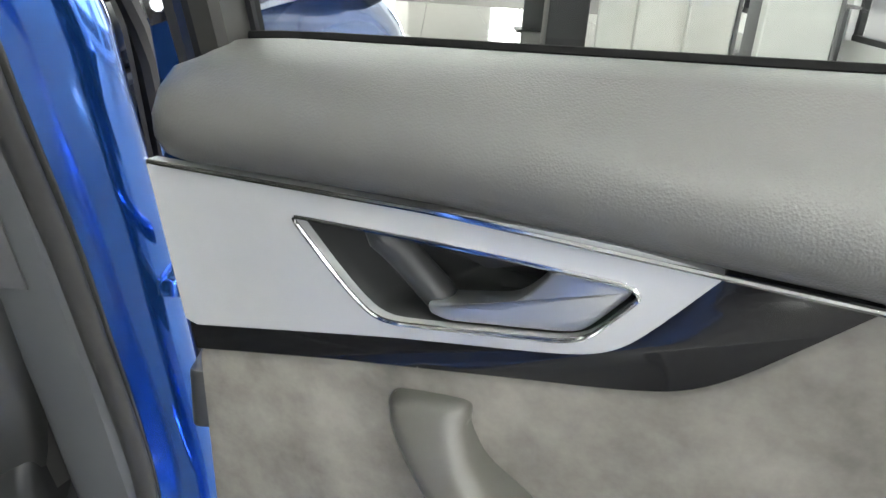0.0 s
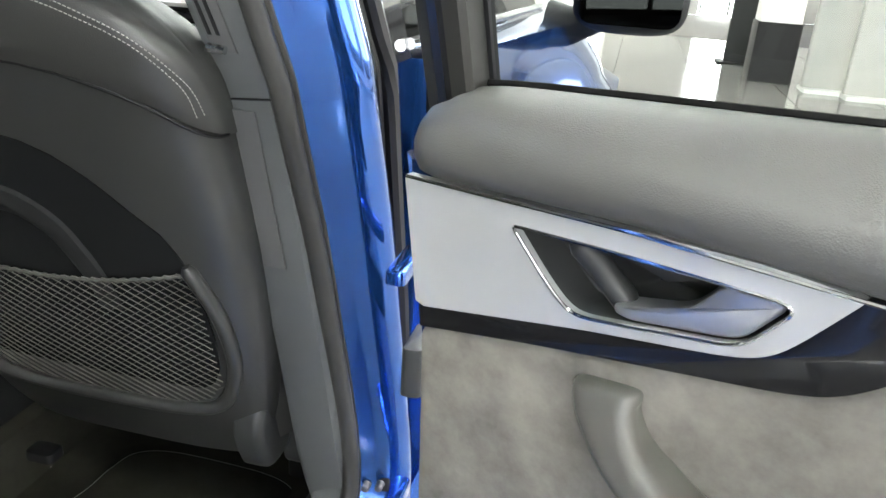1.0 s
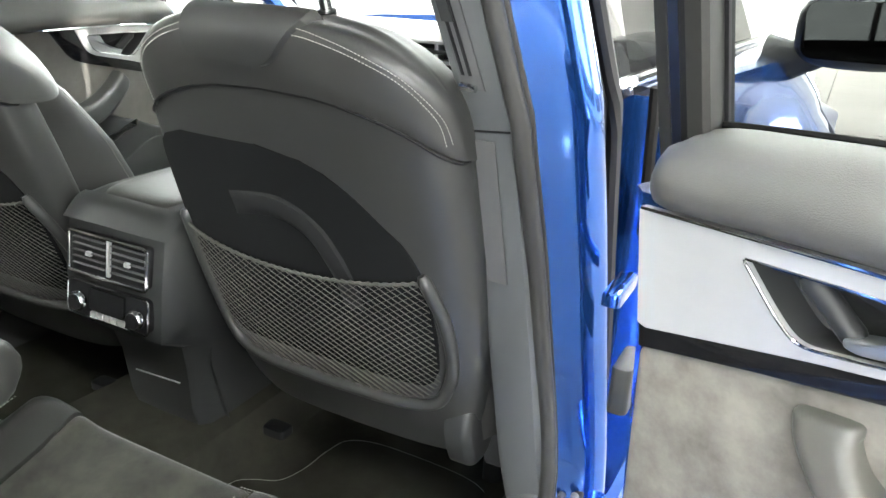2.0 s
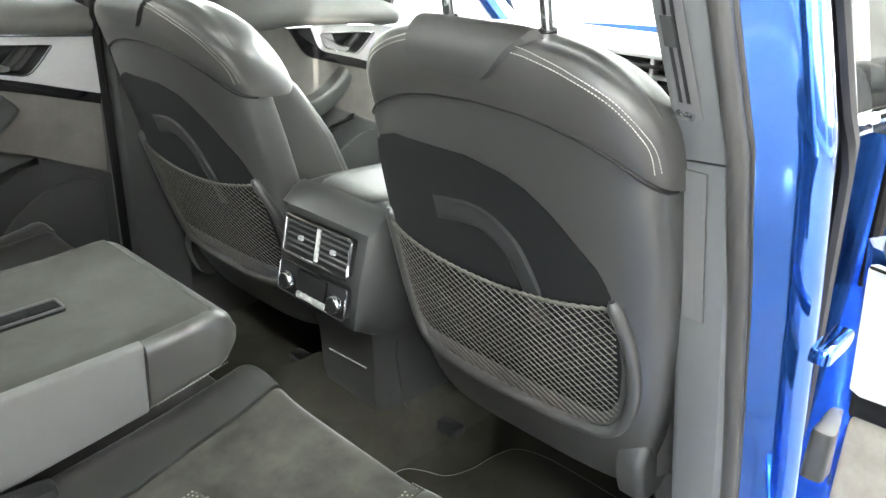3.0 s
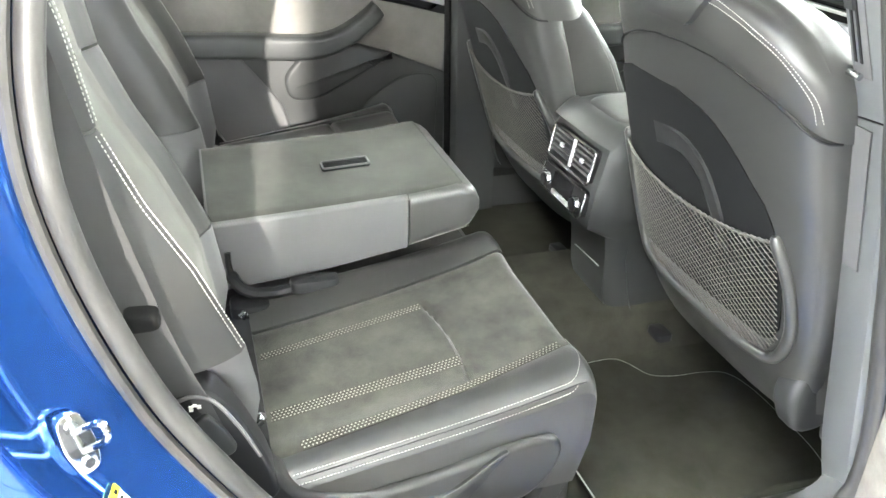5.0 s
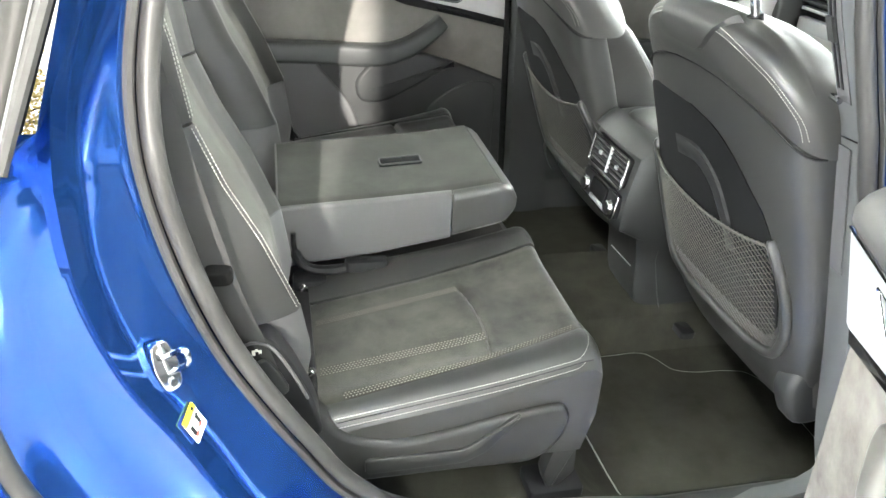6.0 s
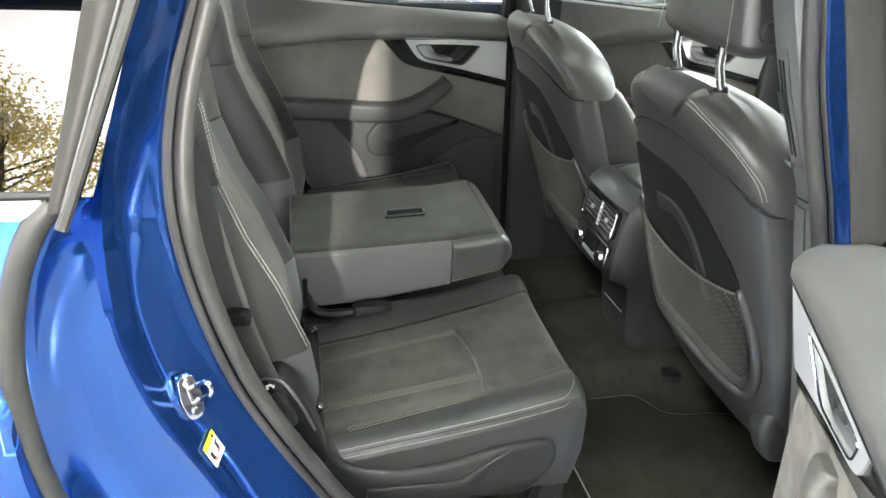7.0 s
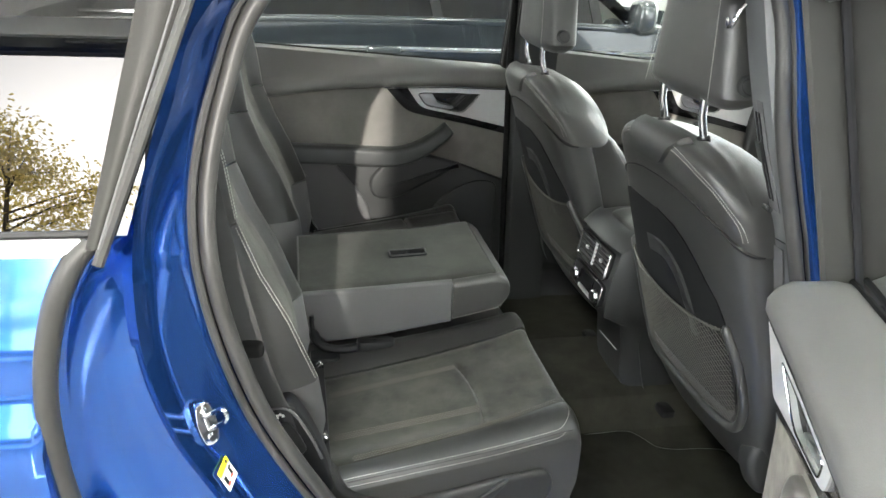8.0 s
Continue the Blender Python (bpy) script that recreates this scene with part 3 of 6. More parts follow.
eu, ev = Vector((.914, -.286, -.314)), Vector((.05, .446, -.894))
part("paper", quad_plate((0, 0, 0), eu, ev, .035, .040, .0016), STICKER, lab)
part("yellow_band", quad_plate(ev * -.0150, eu, ev, .035, .010, .0024), YELLOW, lab, "yellow warning band")
part("print", quad_plate(ev * -.0150 + eu * -.010, eu, ev, .005, .005, .0030), BLACK, lab)
for a, b, w, h, ink in ((.010, .000, .006, .013, BLACK), (.008, .009, .008, .004, REDINK), (-.008, -.001, .005, .014, BLACK), (-.005, .006, .007, .004, REDINK), (-.011, -.007, .004, .004, BLACK)):
    part("print", quad_plate(eu * a + ev * (b + .003), eu, ev, w, h, .0024), ink, lab)


# ---- front seats ----
def front_seat(name, cx, y0, side, label):
    """A front seat seen from behind; side is 1 where its outer edge is at larger x."""
    root = thing(name, (cx, y0, .45 if side > 0 else .428), label, "car seat", "front seats")
    recline = .31 if side > 0 else .33
    po = 0.0 if side > 0 else .035
    HW = [(.55, .262), (.60, .275), (.66, .282), (.72, .292), (.80, .302), (.95, .311), (1.08, .311), (1.18, .303), (1.26, .286), (1.32, .24)]

    def lean(u, w, z):
        return (u * .909, -w - recline * (z - .95), z - .45)

    def shell_w(u, z, n=3.2):
        h = lerp_at(HW, z)
        under = -.035 * max(0.0, (.70 - z) / .15) ** 2
        return -.07 + .07 * max(0.0, 1 - abs(u / h) ** n) ** (1 / n) + under

    def slim(u, w, z):
        """Draws the upper outer edge in a little."""
        k = min(1.0, max(0.0, (z - .95) / .2))
        return (u * (1 - .008 * k), w, z)

    SEAM = curve([(0, 1.216), (.07, 1.214), (.135, 1.206), (.20, 1.19), (.245, 1.173), (.28, 1.152), (.31, 1.135)], 5)

    def seam(u):
        return lerp_at(SEAM, abs(u))

    def section(h, zf, thick=.14, n=44, lift=0.0):
        row = []
        for j in range(n):
            t = 2 * math.pi * j / n
            c, s = math.cos(t), math.sin(t)
            u = h * math.copysign(abs(c) ** .625, c)
            w = -thick / 2 + (thick / 2 + lift) * math.copysign(abs(s) ** .625, s)
            row.append((u, w, zf(u)))
        return row

    rows = []
    for k in range(25):
        f = k / 24
        zf = lambda u, f=f: .56 + (seam(u) - .004 - .56) * f
        h = lerp_at(HW, .56 + .62 * f)
        under = -.035 * max(0.0, (.70 - (.56 + .62 * f)) / .15) ** 2
        rows.append([lean(*slim(u, w + under, zz)) for u, w, zz in section(h, zf)])
    rows.append([lean(*slim(u * .975, w * 1.0 - .006, zz + .003)) for u, w, zz in section(lerp_at(HW, 1.18), lambda u: seam(u))])
    part("backrest_shell", Geo().grid(rows, close_u=True), SHELL, root, "smooth charcoal backrest shell")

    part("cover_seam", Geo().tube([lean(*slim(u, w + .0015, z)) for u, w, z in section(.304, lambda u: seam(u) - .001)[:23]], .0022, n=6), BLACK, root, "dark joint under the upper cover")

    crest = curve([(0, 1.312), (.05, 1.312), (.09, 1.311), (.13, 1.307), (.19, 1.294), (.245, 1.266), (.285, 1.228), (.302, 1.193), (.32, 1.155)], 5)

    def top(u):
        return lerp_at(crest, abs(u))

    def cover_w(f, s):
        """Depth of the cover's section at height f, s from -1 at its front to 1 at its back."""
        rear = .008 * math.sin(min(1, f * 4 + .25) * math.pi / 2) - .05 * f ** 4
        fore = -.207 + .125 * f ** 1.7
        return (rear + fore) / 2 + (rear - fore) / 2 * s

    def cover_h(f):
        return (.307 - .012 * f) * (1 - .035 * f ** 4)
    rows = []
    for k in range(19):
        f = (k / 18) ** .8
        row = []
        for j in range(52):
            c, s = math.cos(2 * math.pi * j / 52), math.sin(2 * math.pi * j / 52)
            u = cover_h(f) * math.copysign(abs(c) ** .625, c)
            row.append((u, cover_w(f, math.copysign(abs(s) ** .625, s)), seam(u) + (top(u) - seam(u)) * math.sin(f * math.pi / 2)))
        rows.append(row)
    for q, up in ((.55, .003), (.15, .005), (.0, .0055)):
        rows.append([(u * (.98 + .02 * q), -.062 + (w + .062) * q, z + up) for u, w, z in rows[18]])
    rows = [[lean(*slim(*p)) for p in r] for r in rows]
    part("backrest_cover", Geo().grid(rows, close_u=True), LEATHER, root, "grained charcoal leather upper cover")

    # double line of stitching over the shoulder, from the middle cap outwards
    for s in (1, -1):
        for d in (0.0, .009):
            path = []
            line = curve([(.085, 1.300), (.12, 1.294), (.18, 1.277), (.243, 1.248), (.284, 1.205), (.294, 1.165)], 6)
            for i, (u, z) in enumerate(line):
                t = i / (len(line) - 1)
                z -= d * (1 - .75 * t)
                f = math.asin(min(1.0, max(0.0, (z - seam(u)) / (top(u) - seam(u))))) / (math.pi / 2)
                w = cover_w(f, max(0.0, 1 - abs((u - d * t * .7) / cover_h(f)) ** 3.2) ** .3125)
                path.append(lean(*slim(s * (u - d * t * .7), w + .0012, z)))
            part("stitching", stitches(path, .0050, .0014), DIMTHREAD, root, "pale contrast stitching")

    # cap between the head restraint posts
    def over(u, v, w):
        """Up the back and over the top edge."""
        a = max(0.0, v - 1.268) / .042
        return lean(u, (min(v, 1.268) - v) * 0 - .042 * (1 - math.cos(min(a, 1.5))) + w * math.cos(min(a, 1.5)) + .002, min(v, 1.268) + .042 * math.sin(min(a, 1.5)) + w * math.sin(min(a, 1.5)))
    rows = []
    for v in (1.246, 1.248, 1.253, 1.262, 1.275, 1.290, 1.305, 1.318, 1.328, 1.331):
        a0 = lerp_at([(1.246, -.106), (1.253, -.117), (1.262, -.121), (1.331, -.121)], v)
        b0 = lerp_at([(1.246, .028), (1.253, .044), (1.262, .056), (1.305, .104), (1.331, .112)], v)
        e = 0 if v in (1.246, 1.331) else 1
        pts = [(a0, -.012), (a0, .004 * e), (a0 + .006, .012 * e)] + [(a0 + .006 + (b0 - a0 - .012) * k / 8, .0135 * e) for k in range(1, 8)] + [(b0 - .006, .012 * e), (b0, .004 * e), (b0, -.012)]
        rows.append([over(u, v, w) for u, w in pts])
    part("top_cap", Geo().grid(rows), SHELL, root, "moulded plastic cap")

    # dark panel of the lower back
    ROWS = [(.735, -.215, .20), (.745, -.24, .22), (.78, -.255, .238), (.84, -.27, .243), (.92, -.285, .238), (.97, -.289, .227), (1.005, -.290, .208), (1.04, -.290, .168), (1.07, -.288, .135), (1.10, -.278, .088), (1.12, -.25, .03), (1.13, -.20, -.05)]
    ROWS = [(z, a + po, b + po) for z, a, b in ROWS]
    zz = np.linspace(.737, 1.129, 30)
    rows = []
    for z in zz:
        a, b = lerp_at([(r[0], r[1]) for r in ROWS], z), lerp_at([(r[0], r[2]) for r in ROWS], z)
        us = [a + (b - a) * k / 20 for k in range(21)]
        rows.append([lean(a, shell_w(a, z) - .006, z)] + [lean(u, shell_w(u, z) + .0025, z) for u in us] + [lean(b, shell_w(b, z) - .006, z)])
    part("back_panel", Geo().grid(rows), DARKPANEL, root, "matt near-black panel")

    # raised arch on the panel
    arch = curve([(-.125, 1.020), (-.025, 1.029), (.037, 1.002), (.067, .96), (.084, .915), (.092, .87)], 8)
    rows = []
    arch = [(u + po * .6, z) for u, z in arch]
    for i, (u, z) in enumerate(arch):
        a, b = Vector(arch[max(i - 1, 0)]), Vector(arch[min(i + 1, len(arch) - 1)])
        d = (b - a).normalized()
        n = Vector((-d.y, d.x))
        fade = min(1, i / 8, (len(arch) - 1 - i) / 14)
        rows.append([lean(u + n.x * q, shell_w(u, z) + .003 + .007 * e * fade, z + n.y * q) for q, e in ((-.020, 0), (-.015, .8), (-.006, 1), (.008, 1), (.017, .8), (.021, 0))])
    part("embossed_arch", Geo().grid(rows), ARCH, root)

    # pocket: frame, net and its elastic hem
    fr = [(-.286, .972), (-.284, .90), (-.274, .82), (-.255, .74), (-.215, .698), (-.10, .686), (.05, .686), (.16, .690), (.222, .704), (.252, .75), (.264, .81), (.257, .89), (.232, .962)]
    fr = [(u + po, z) for u, z in fr]
    fr = curve(fr, 6)
    part("pocket_frame", Geo().tube([lean(u, shell_w(u, z) + .004, z) for u, z in fr], [.006] + [.011] * (len(fr) - 2) + [.006], n=10, up=(0, 1, 0)), SHELL, root)

    def hem(u):
        return .917 + .03 * ((u - po + .03) / .25) ** 2
    def foot(u):
        return lerp_at([(-.279, .90), (-.268, .82), (-.25, .74), (-.215, .71), (-.10, .697), (.05, .697), (.16, .701), (.215, .714), (.243, .75), (.254, .81), (.256, .9)], u - po)

    def net_w(u, z):
        a = 1 - ((u - po + .03) / .26) ** 2
        f = max(0.0, (z - .70) / .23)
        return shell_w(u, z) + .006 + .006 * max(0, a) * f ** .7

    g = Geo()
    pitch = .0205
    for fam in (1, -1):
        for k in range(-48, 49):
            pts = []
            for t in np.linspace(0, 1, 90):
                u = po - .284 + .522 * t
                z = .83 + fam * (u - k * pitch) * .62 + .012 * math.sin(u * 9)
                if foot(u) < z < hem(u):
                    pts.append(lean(u, net_w(u, z), z))
            if len(pts) > 1:
                g.tube(pts, .00115 if fam < 0 else .0005, n=3)
    tagged(part("pocket_net", g, NETTING, root, "stretched diamond mesh net", weld=False), kind="stuff")
    part("net_hem", Geo().tube([lean(u, net_w(u, hem(u)) + .001, hem(u) + .0015 * math.sin(u * 700)) for u in np.linspace(po - .283, po + .235, 90)], .0032, n=6), NETTING, root, "twisted elastic hem")

    # head restraint
    for u in (-.095, .095):
        part("headrest_post", Geo().tube([lean(u, -.066, 1.27), lean(u, -.068, 1.36), lean(u, -.09, 1.44)], .0085, n=14), CHROME, root, "chrome post")
        part("post_guide", Geo().tube([lean(u, -.066, 1.300), lean(u, -.066, 1.318)], .0135, n=14), BLACK, root)
    hr = Geo()
    rws = []
    for k in range(19):
        f = k / 18
        z = 1.382 + .225 * f
        h = (.186 - .045 * f) * (1 - .5 * max(0, (f - .86) / .14) ** 2) * (1 - .22 * max(0, (.12 - f) / .12) ** 2)
        d = .058 * (1 - .6 * max(0, (f - .82) / .18) ** 2) * (1 - .5 * max(0, (.14 - f) / .14) ** 2)
        rws.append([lean(h * math.copysign(abs(math.cos(t)) ** .6, math.cos(t)), -.112 + d * math.copysign(abs(math.sin(t)) ** .55, math.sin(t)) - .07 * f, z) for t in (2 * math.pi * j / 40 for j in range(40))])
    hd = part("headrest", hr.grid(rws, close_u=True, caps=True), LEATHER, root, "padded leather head restraint")
    button = part("release_button", Geo().tube([lean(.165, -.125, 1.432), lean(.186, -.125, 1.432), lean(.188, -.125, 1.432)], [.0195, .0185, .015], n=24), DARKPL, hd, "round release button")
    part("button_ring", Geo().tube([lean(.187, -.125 + .014 * math.cos(a), 1.432 + .014 * math.sin(a)) for a in np.linspace(0, 6.283, 25)[:-1]], .0012, n=5, closed=True), BLACK, button)
    for c in (.148, -.148):
        path = [lean(c * (1 - .26 * t), -.112 + .0565 - .07 * t, 1.392 + .195 * t) for t in np.linspace(0, 1, 20)]
        part("stitching", stitches(path, .0050, .0014), DIMTHREAD, hd, "pale contrast stitching")

    # cushion, side cover, recliner and rail, seen past the backrest
    part("cushion", Geo().blob((0, .46, .235), (.26, .29, .085), .45), LEATHER, root)
    part("seat_base", Geo().block((-.22, .30, .03), (.22, .66, .17), .02), DARKPL, root)
    for s in (side,):
        part("recliner_cover", Geo().prism(rounded([(.112, .155), (.10, .20), (.115, .245), (.16, .262), (.22, .24), (.24, .17), (.21, .105), (.14, .10)], .03), lambda u, v, w, s=s: (s * w, u, v), .210, .255, .016, 4), DARKPL, root, "curved plastic recliner cover")
        part("side_cover", Geo().prism(rounded([(.22, .05), (.58, .03), (.61, .10), (.56, .19), (.30, .22), (.20, .16)], .04), lambda u, v, w, s=s: (s * w, u, v), .24, .275, .01), DARKPL, root)
        part("seat_rail", Geo().block((s * .20 - .025, .36, -.09), (s * .20 + .025, .70, -.02), .006), BLACK, root, "black steel floor rail")
    part("rail_anchor", Geo().block((-.2 * side - .025, .135, .012), (-.2 * side + .03, .175, .03), .005), BLACK, root)
    # inner bolster of the seat front, seen beside the backrest
    for s in (1, -1):
        rws = []
        for k in range(17):
            f = k / 16
            z = .60 + .62 * f
            b = lerp_at([(0, .03), (.06, .06), (.2, .12), (.45, .155), (.7, .135), (.88, .085), (1, .015)], f)
            pts = [(.275, -.05), (.298, -.10), (.305, -.12 - b * .5), (.29, -.12 - b * .9), (.255, -.12 - b), (.205, -.12 - b * .92), (.16, -.12 - b * .6), (.11, -.13), (.0, -.135)]
            nar = 1 - .17 * max(0.0, (f - .4) / .6)
            rws.append([lean(s * u * nar, w, z) for u, w in curve(pts, 3)])
        part("side_bolster", Geo().grid(rws), LEATHER, root, "curved leather side bolster")
        part("stitching", stitches([r[8] for r in rws], .0052, .0014), DIMTHREAD, root, "pale contrast stitching")
    return root


front_seat("bucket_seat", .453, .541, 1, "charcoal leather front seat with a net pocket on its back")
front_seat("bucket_seat", -.415, .500, -1, "charcoal leather front seat with a net pocket, beyond the console")


# ---- floor inside the car ----
deck = [(-.80, .42), (-.75, .36), (-.70, .340), (-.40, .336), (-.27, .342), (-.225, .40), (-.212, .444), (-.19, .458), (-.08, .464), (.05, .464), (.118, .458), (.142, .444),
        (.158, .40), (.176, .350), (.21, .338), (.40, .336), (.60, .338), (.655, .352), (.70, .405), (.735, .43)]


def floor_z(z, y):
    """The foot wells are sunk; towards the rear seats the floor rises."""
    f = min(1.0, max(0.0, (.37 - y) / .15))
    return z + (.43 - z) * f * f * (3 - 2 * f) if z < .43 else z


rows = [[(x, y, floor_z(z, y)) for x, z in deck] for y in np.linspace(-.45, 2.0, 60)]
rows = [[(x, y, z + .006 * noise.noise((x * 6, y * 6, 0))) for x, y, z in r] for r in rows]
rows += [[(x, y, z - .02) for x, y, z in r] for r in reversed(rows)]
tagged(part("car_floor", Geo().grid(rows, close_v=True), CARPET), "dark carpeted car floor with a low tunnel", "floor", "", "structure")


def floor_mat(pts, label):
    root = thing("floor_mat", (0, 0, .344), label, "floor mat", "floor mats")
    ol = curve(pts, 6, True)
    part("top", Geo().prism(ol, lambda u, v, w: (u, v, w + .005 * noise.noise((u * 7, v * 7, 2))), -.004, .008, .004), MAT, root)
    k = max(range(len(ol)), key=lambda i: abs(ol[i][0]))
    edge = [p for p in ol[k:] + ol[:k] if p[1] > .30]
    part("piping", Geo().tube([(u, v, .005 + .005 * noise.noise((u * 7, v * 7, 2))) for u, v in edge], .0019, n=6), THREAD, root, "thin pale edge piping")
    return root


floor_mat([(.183, .42), (.181, .55), (.184, .63), (.215, .662), (.262, .69), (.284, .75), (.288, .82), (.306, .877), (.386, .902), (.50, .907), (.63, .89), (.682, .81), (.686, .60), (.675, .42), (.63, .375), (.24, .372)], "dark pile floor mat with pale edge piping")
floor_mat([(-.29, .42), (-.285, .60), (-.31, .80), (-.36, .92), (-.50, .95), (-.66, .93), (-.722, .86), (-.718, .74), (-.712, .62), (-.69, .42), (-.62, .375), (-.34, .372)], "dark pile floor mat beyond the tunnel")

# ---- centre console ----
con = thing("centre_console", (.012, .535, .45), "charcoal centre console with rear air vents and climate controls", "console")


def cface(u, w, z):
    """Rear face of the console, leaning forwards as it rises."""
    return (u, .15 * (z - .76) - .007 - w, z - .45)


sec = [(.455, .10, .165, .105), (.50, .085, .15, .105), (.60, .075, .12, .11), (.665, .06, .10, .118), (.70, .0, .0, .132), (.74, -.003, -.004, .14), (.80, .0, .0, .145), (.88, .016, .01, .145), (.915, .024, .02, .142), (.935, .045, .04, .132), (.945, .09, .09, .12)]
rows = []
for z, y, _, hx in sec:
    r = .018
    rows.append([(-hx, .9, z - .45), (-hx, y + .06, z - .45), (-hx + .003, y + r, z - .45), (-hx + r, y, z - .45), (0, y - .004, z - .45), (hx - r, y, z - .45), (hx - .003, y + r, z - .45), (hx, y + .06, z - .45), (hx, .9, z - .45)])
part("body", Geo().grid(rows, close_u=True, caps=True), DARKPL, con)
part("armrest", Geo().blob((0, .32, .470), (.112, .26, .034), .35), LEATHER, con, "padded armrest lid")
part("hood", Geo().grid([[(u, -.004 - .012 * (1 - (u / .15) ** 2) + .05 * a + .03 * (u / .15) ** 4, .458 + .038 * math.sin(a * 1.4) + .010 * (1 - (u / .14) ** 2) - .008 * (u / .14) ** 4) for u in np.linspace(-.138, .138, 21)] for a in np.linspace(0, 1.1, 6)]), DARKPL, con)


def frame_loop(u0, z0, u1, z1, r, t, w):
    return Geo().tube([cface(u, w, z) for u, z in round_rect(u0, z0, u1, z1, r)], t, n=8, closed=True, up=(0, 1, 0))


vent = part("vent", Geo().prism(round_rect(-.103, .808, .103, .885, .008), lambda u, v, w: cface(u, w, v), -.005, .005, .002), BLACK, con)
part("vent_frame", frame_loop(-.103, .808, .103, .885, .008, .0036, .012), CHROME, vent, "bright satin frame")
part("vent_bar", Geo().prism([(-.004, .812), (.004, .812), (.004, .881), (-.004, .881)], lambda u, v, w: cface(u, w, v), 0, .011, .002), SATIN, vent)
for z in np.linspace(.822, .872, 5):
    for a, b in ((-.095, -.008), (.008, .095)):
        part("louvre", Geo().prism([(a, -.004), (b, -.004), (b, .004), (a, .004)], lambda u, v, w, z=z: cface(u, .0075 + v, z + w), 0, .0016), GREYPL, vent)
for u in (-.05, .052):
    part("slider", Geo().prism(round_rect(u - .007, .842, u + .007, .851, .002), lambda a, b, w: cface(a, w, b), .008, .014, .002), SATIN, vent)
pan = part("control_panel", Geo().prism(round_rect(-.106, .724, .106, .79, .01), lambda u, v, w: cface(u, w, v), -.005, .007, .002), BLACK, con)
part("panel_frame", frame_loop(-.107, .724, .107, .79, .01, .0022, .010), CHROME, pan, "thin bright frame")
part("screen", Geo().prism(round_rect(-.046, .742, .046, .783, .003), lambda u, v, w: cface(u, w, v), .006, .0125), SCREEN, pan, "dark glossy display")
for u in (-.077, .077):
    kn = part("knob", Geo().tube([cface(u, .006, .750), cface(u, .022, .750), cface(u, .024, .750)], [.0165, .0155, .013], n=24), BLACK, pan)
    part("knob_ring", Geo().tube([cface(u, .006, .750), cface(u, .009, .750), cface(u, .018, .750), cface(u, .020, .750)], [.019, .0205, .0185, .017], n=28), CHROME, kn, "knurled bright ring")
for k in range(5):
    part("button", Geo().prism(round_rect(-.045 + k * .0185, .726, -.029 + k * .0185, .737, .002), lambda u, v, w: cface(u, w, v), .007, .0115, .0015), SATIN, pan)
part("drawer_line", Geo().tube([(-.055, .074, .112), (.07, .074, .118)], .0016, n=6), SATIN, con, "fine bright line on the lower flap")
part("foot_cover", Geo().grid([[(s * x, y, z) for s, x in ((-1, .115), (-1, .09), (1, .09), (1, .115))] for y, z in ((.12, .24), (.12, .15), (.145, .05), (.16, .0))]), DARKPL, con)


# ---- rear seats ----
def cushion_z(x, y, inner, outer):
    """Height of an outer rear cushion; inner and outer are the distances from its two sides."""
    z = .700 + .165 * (y + .05) + .22 * max(0.0, y) ** 2
    z += .010 * math.exp(-((outer - .055) / .035) ** 2) + .016 * math.exp(-((inner - .05) / .058) ** 2)
    return z


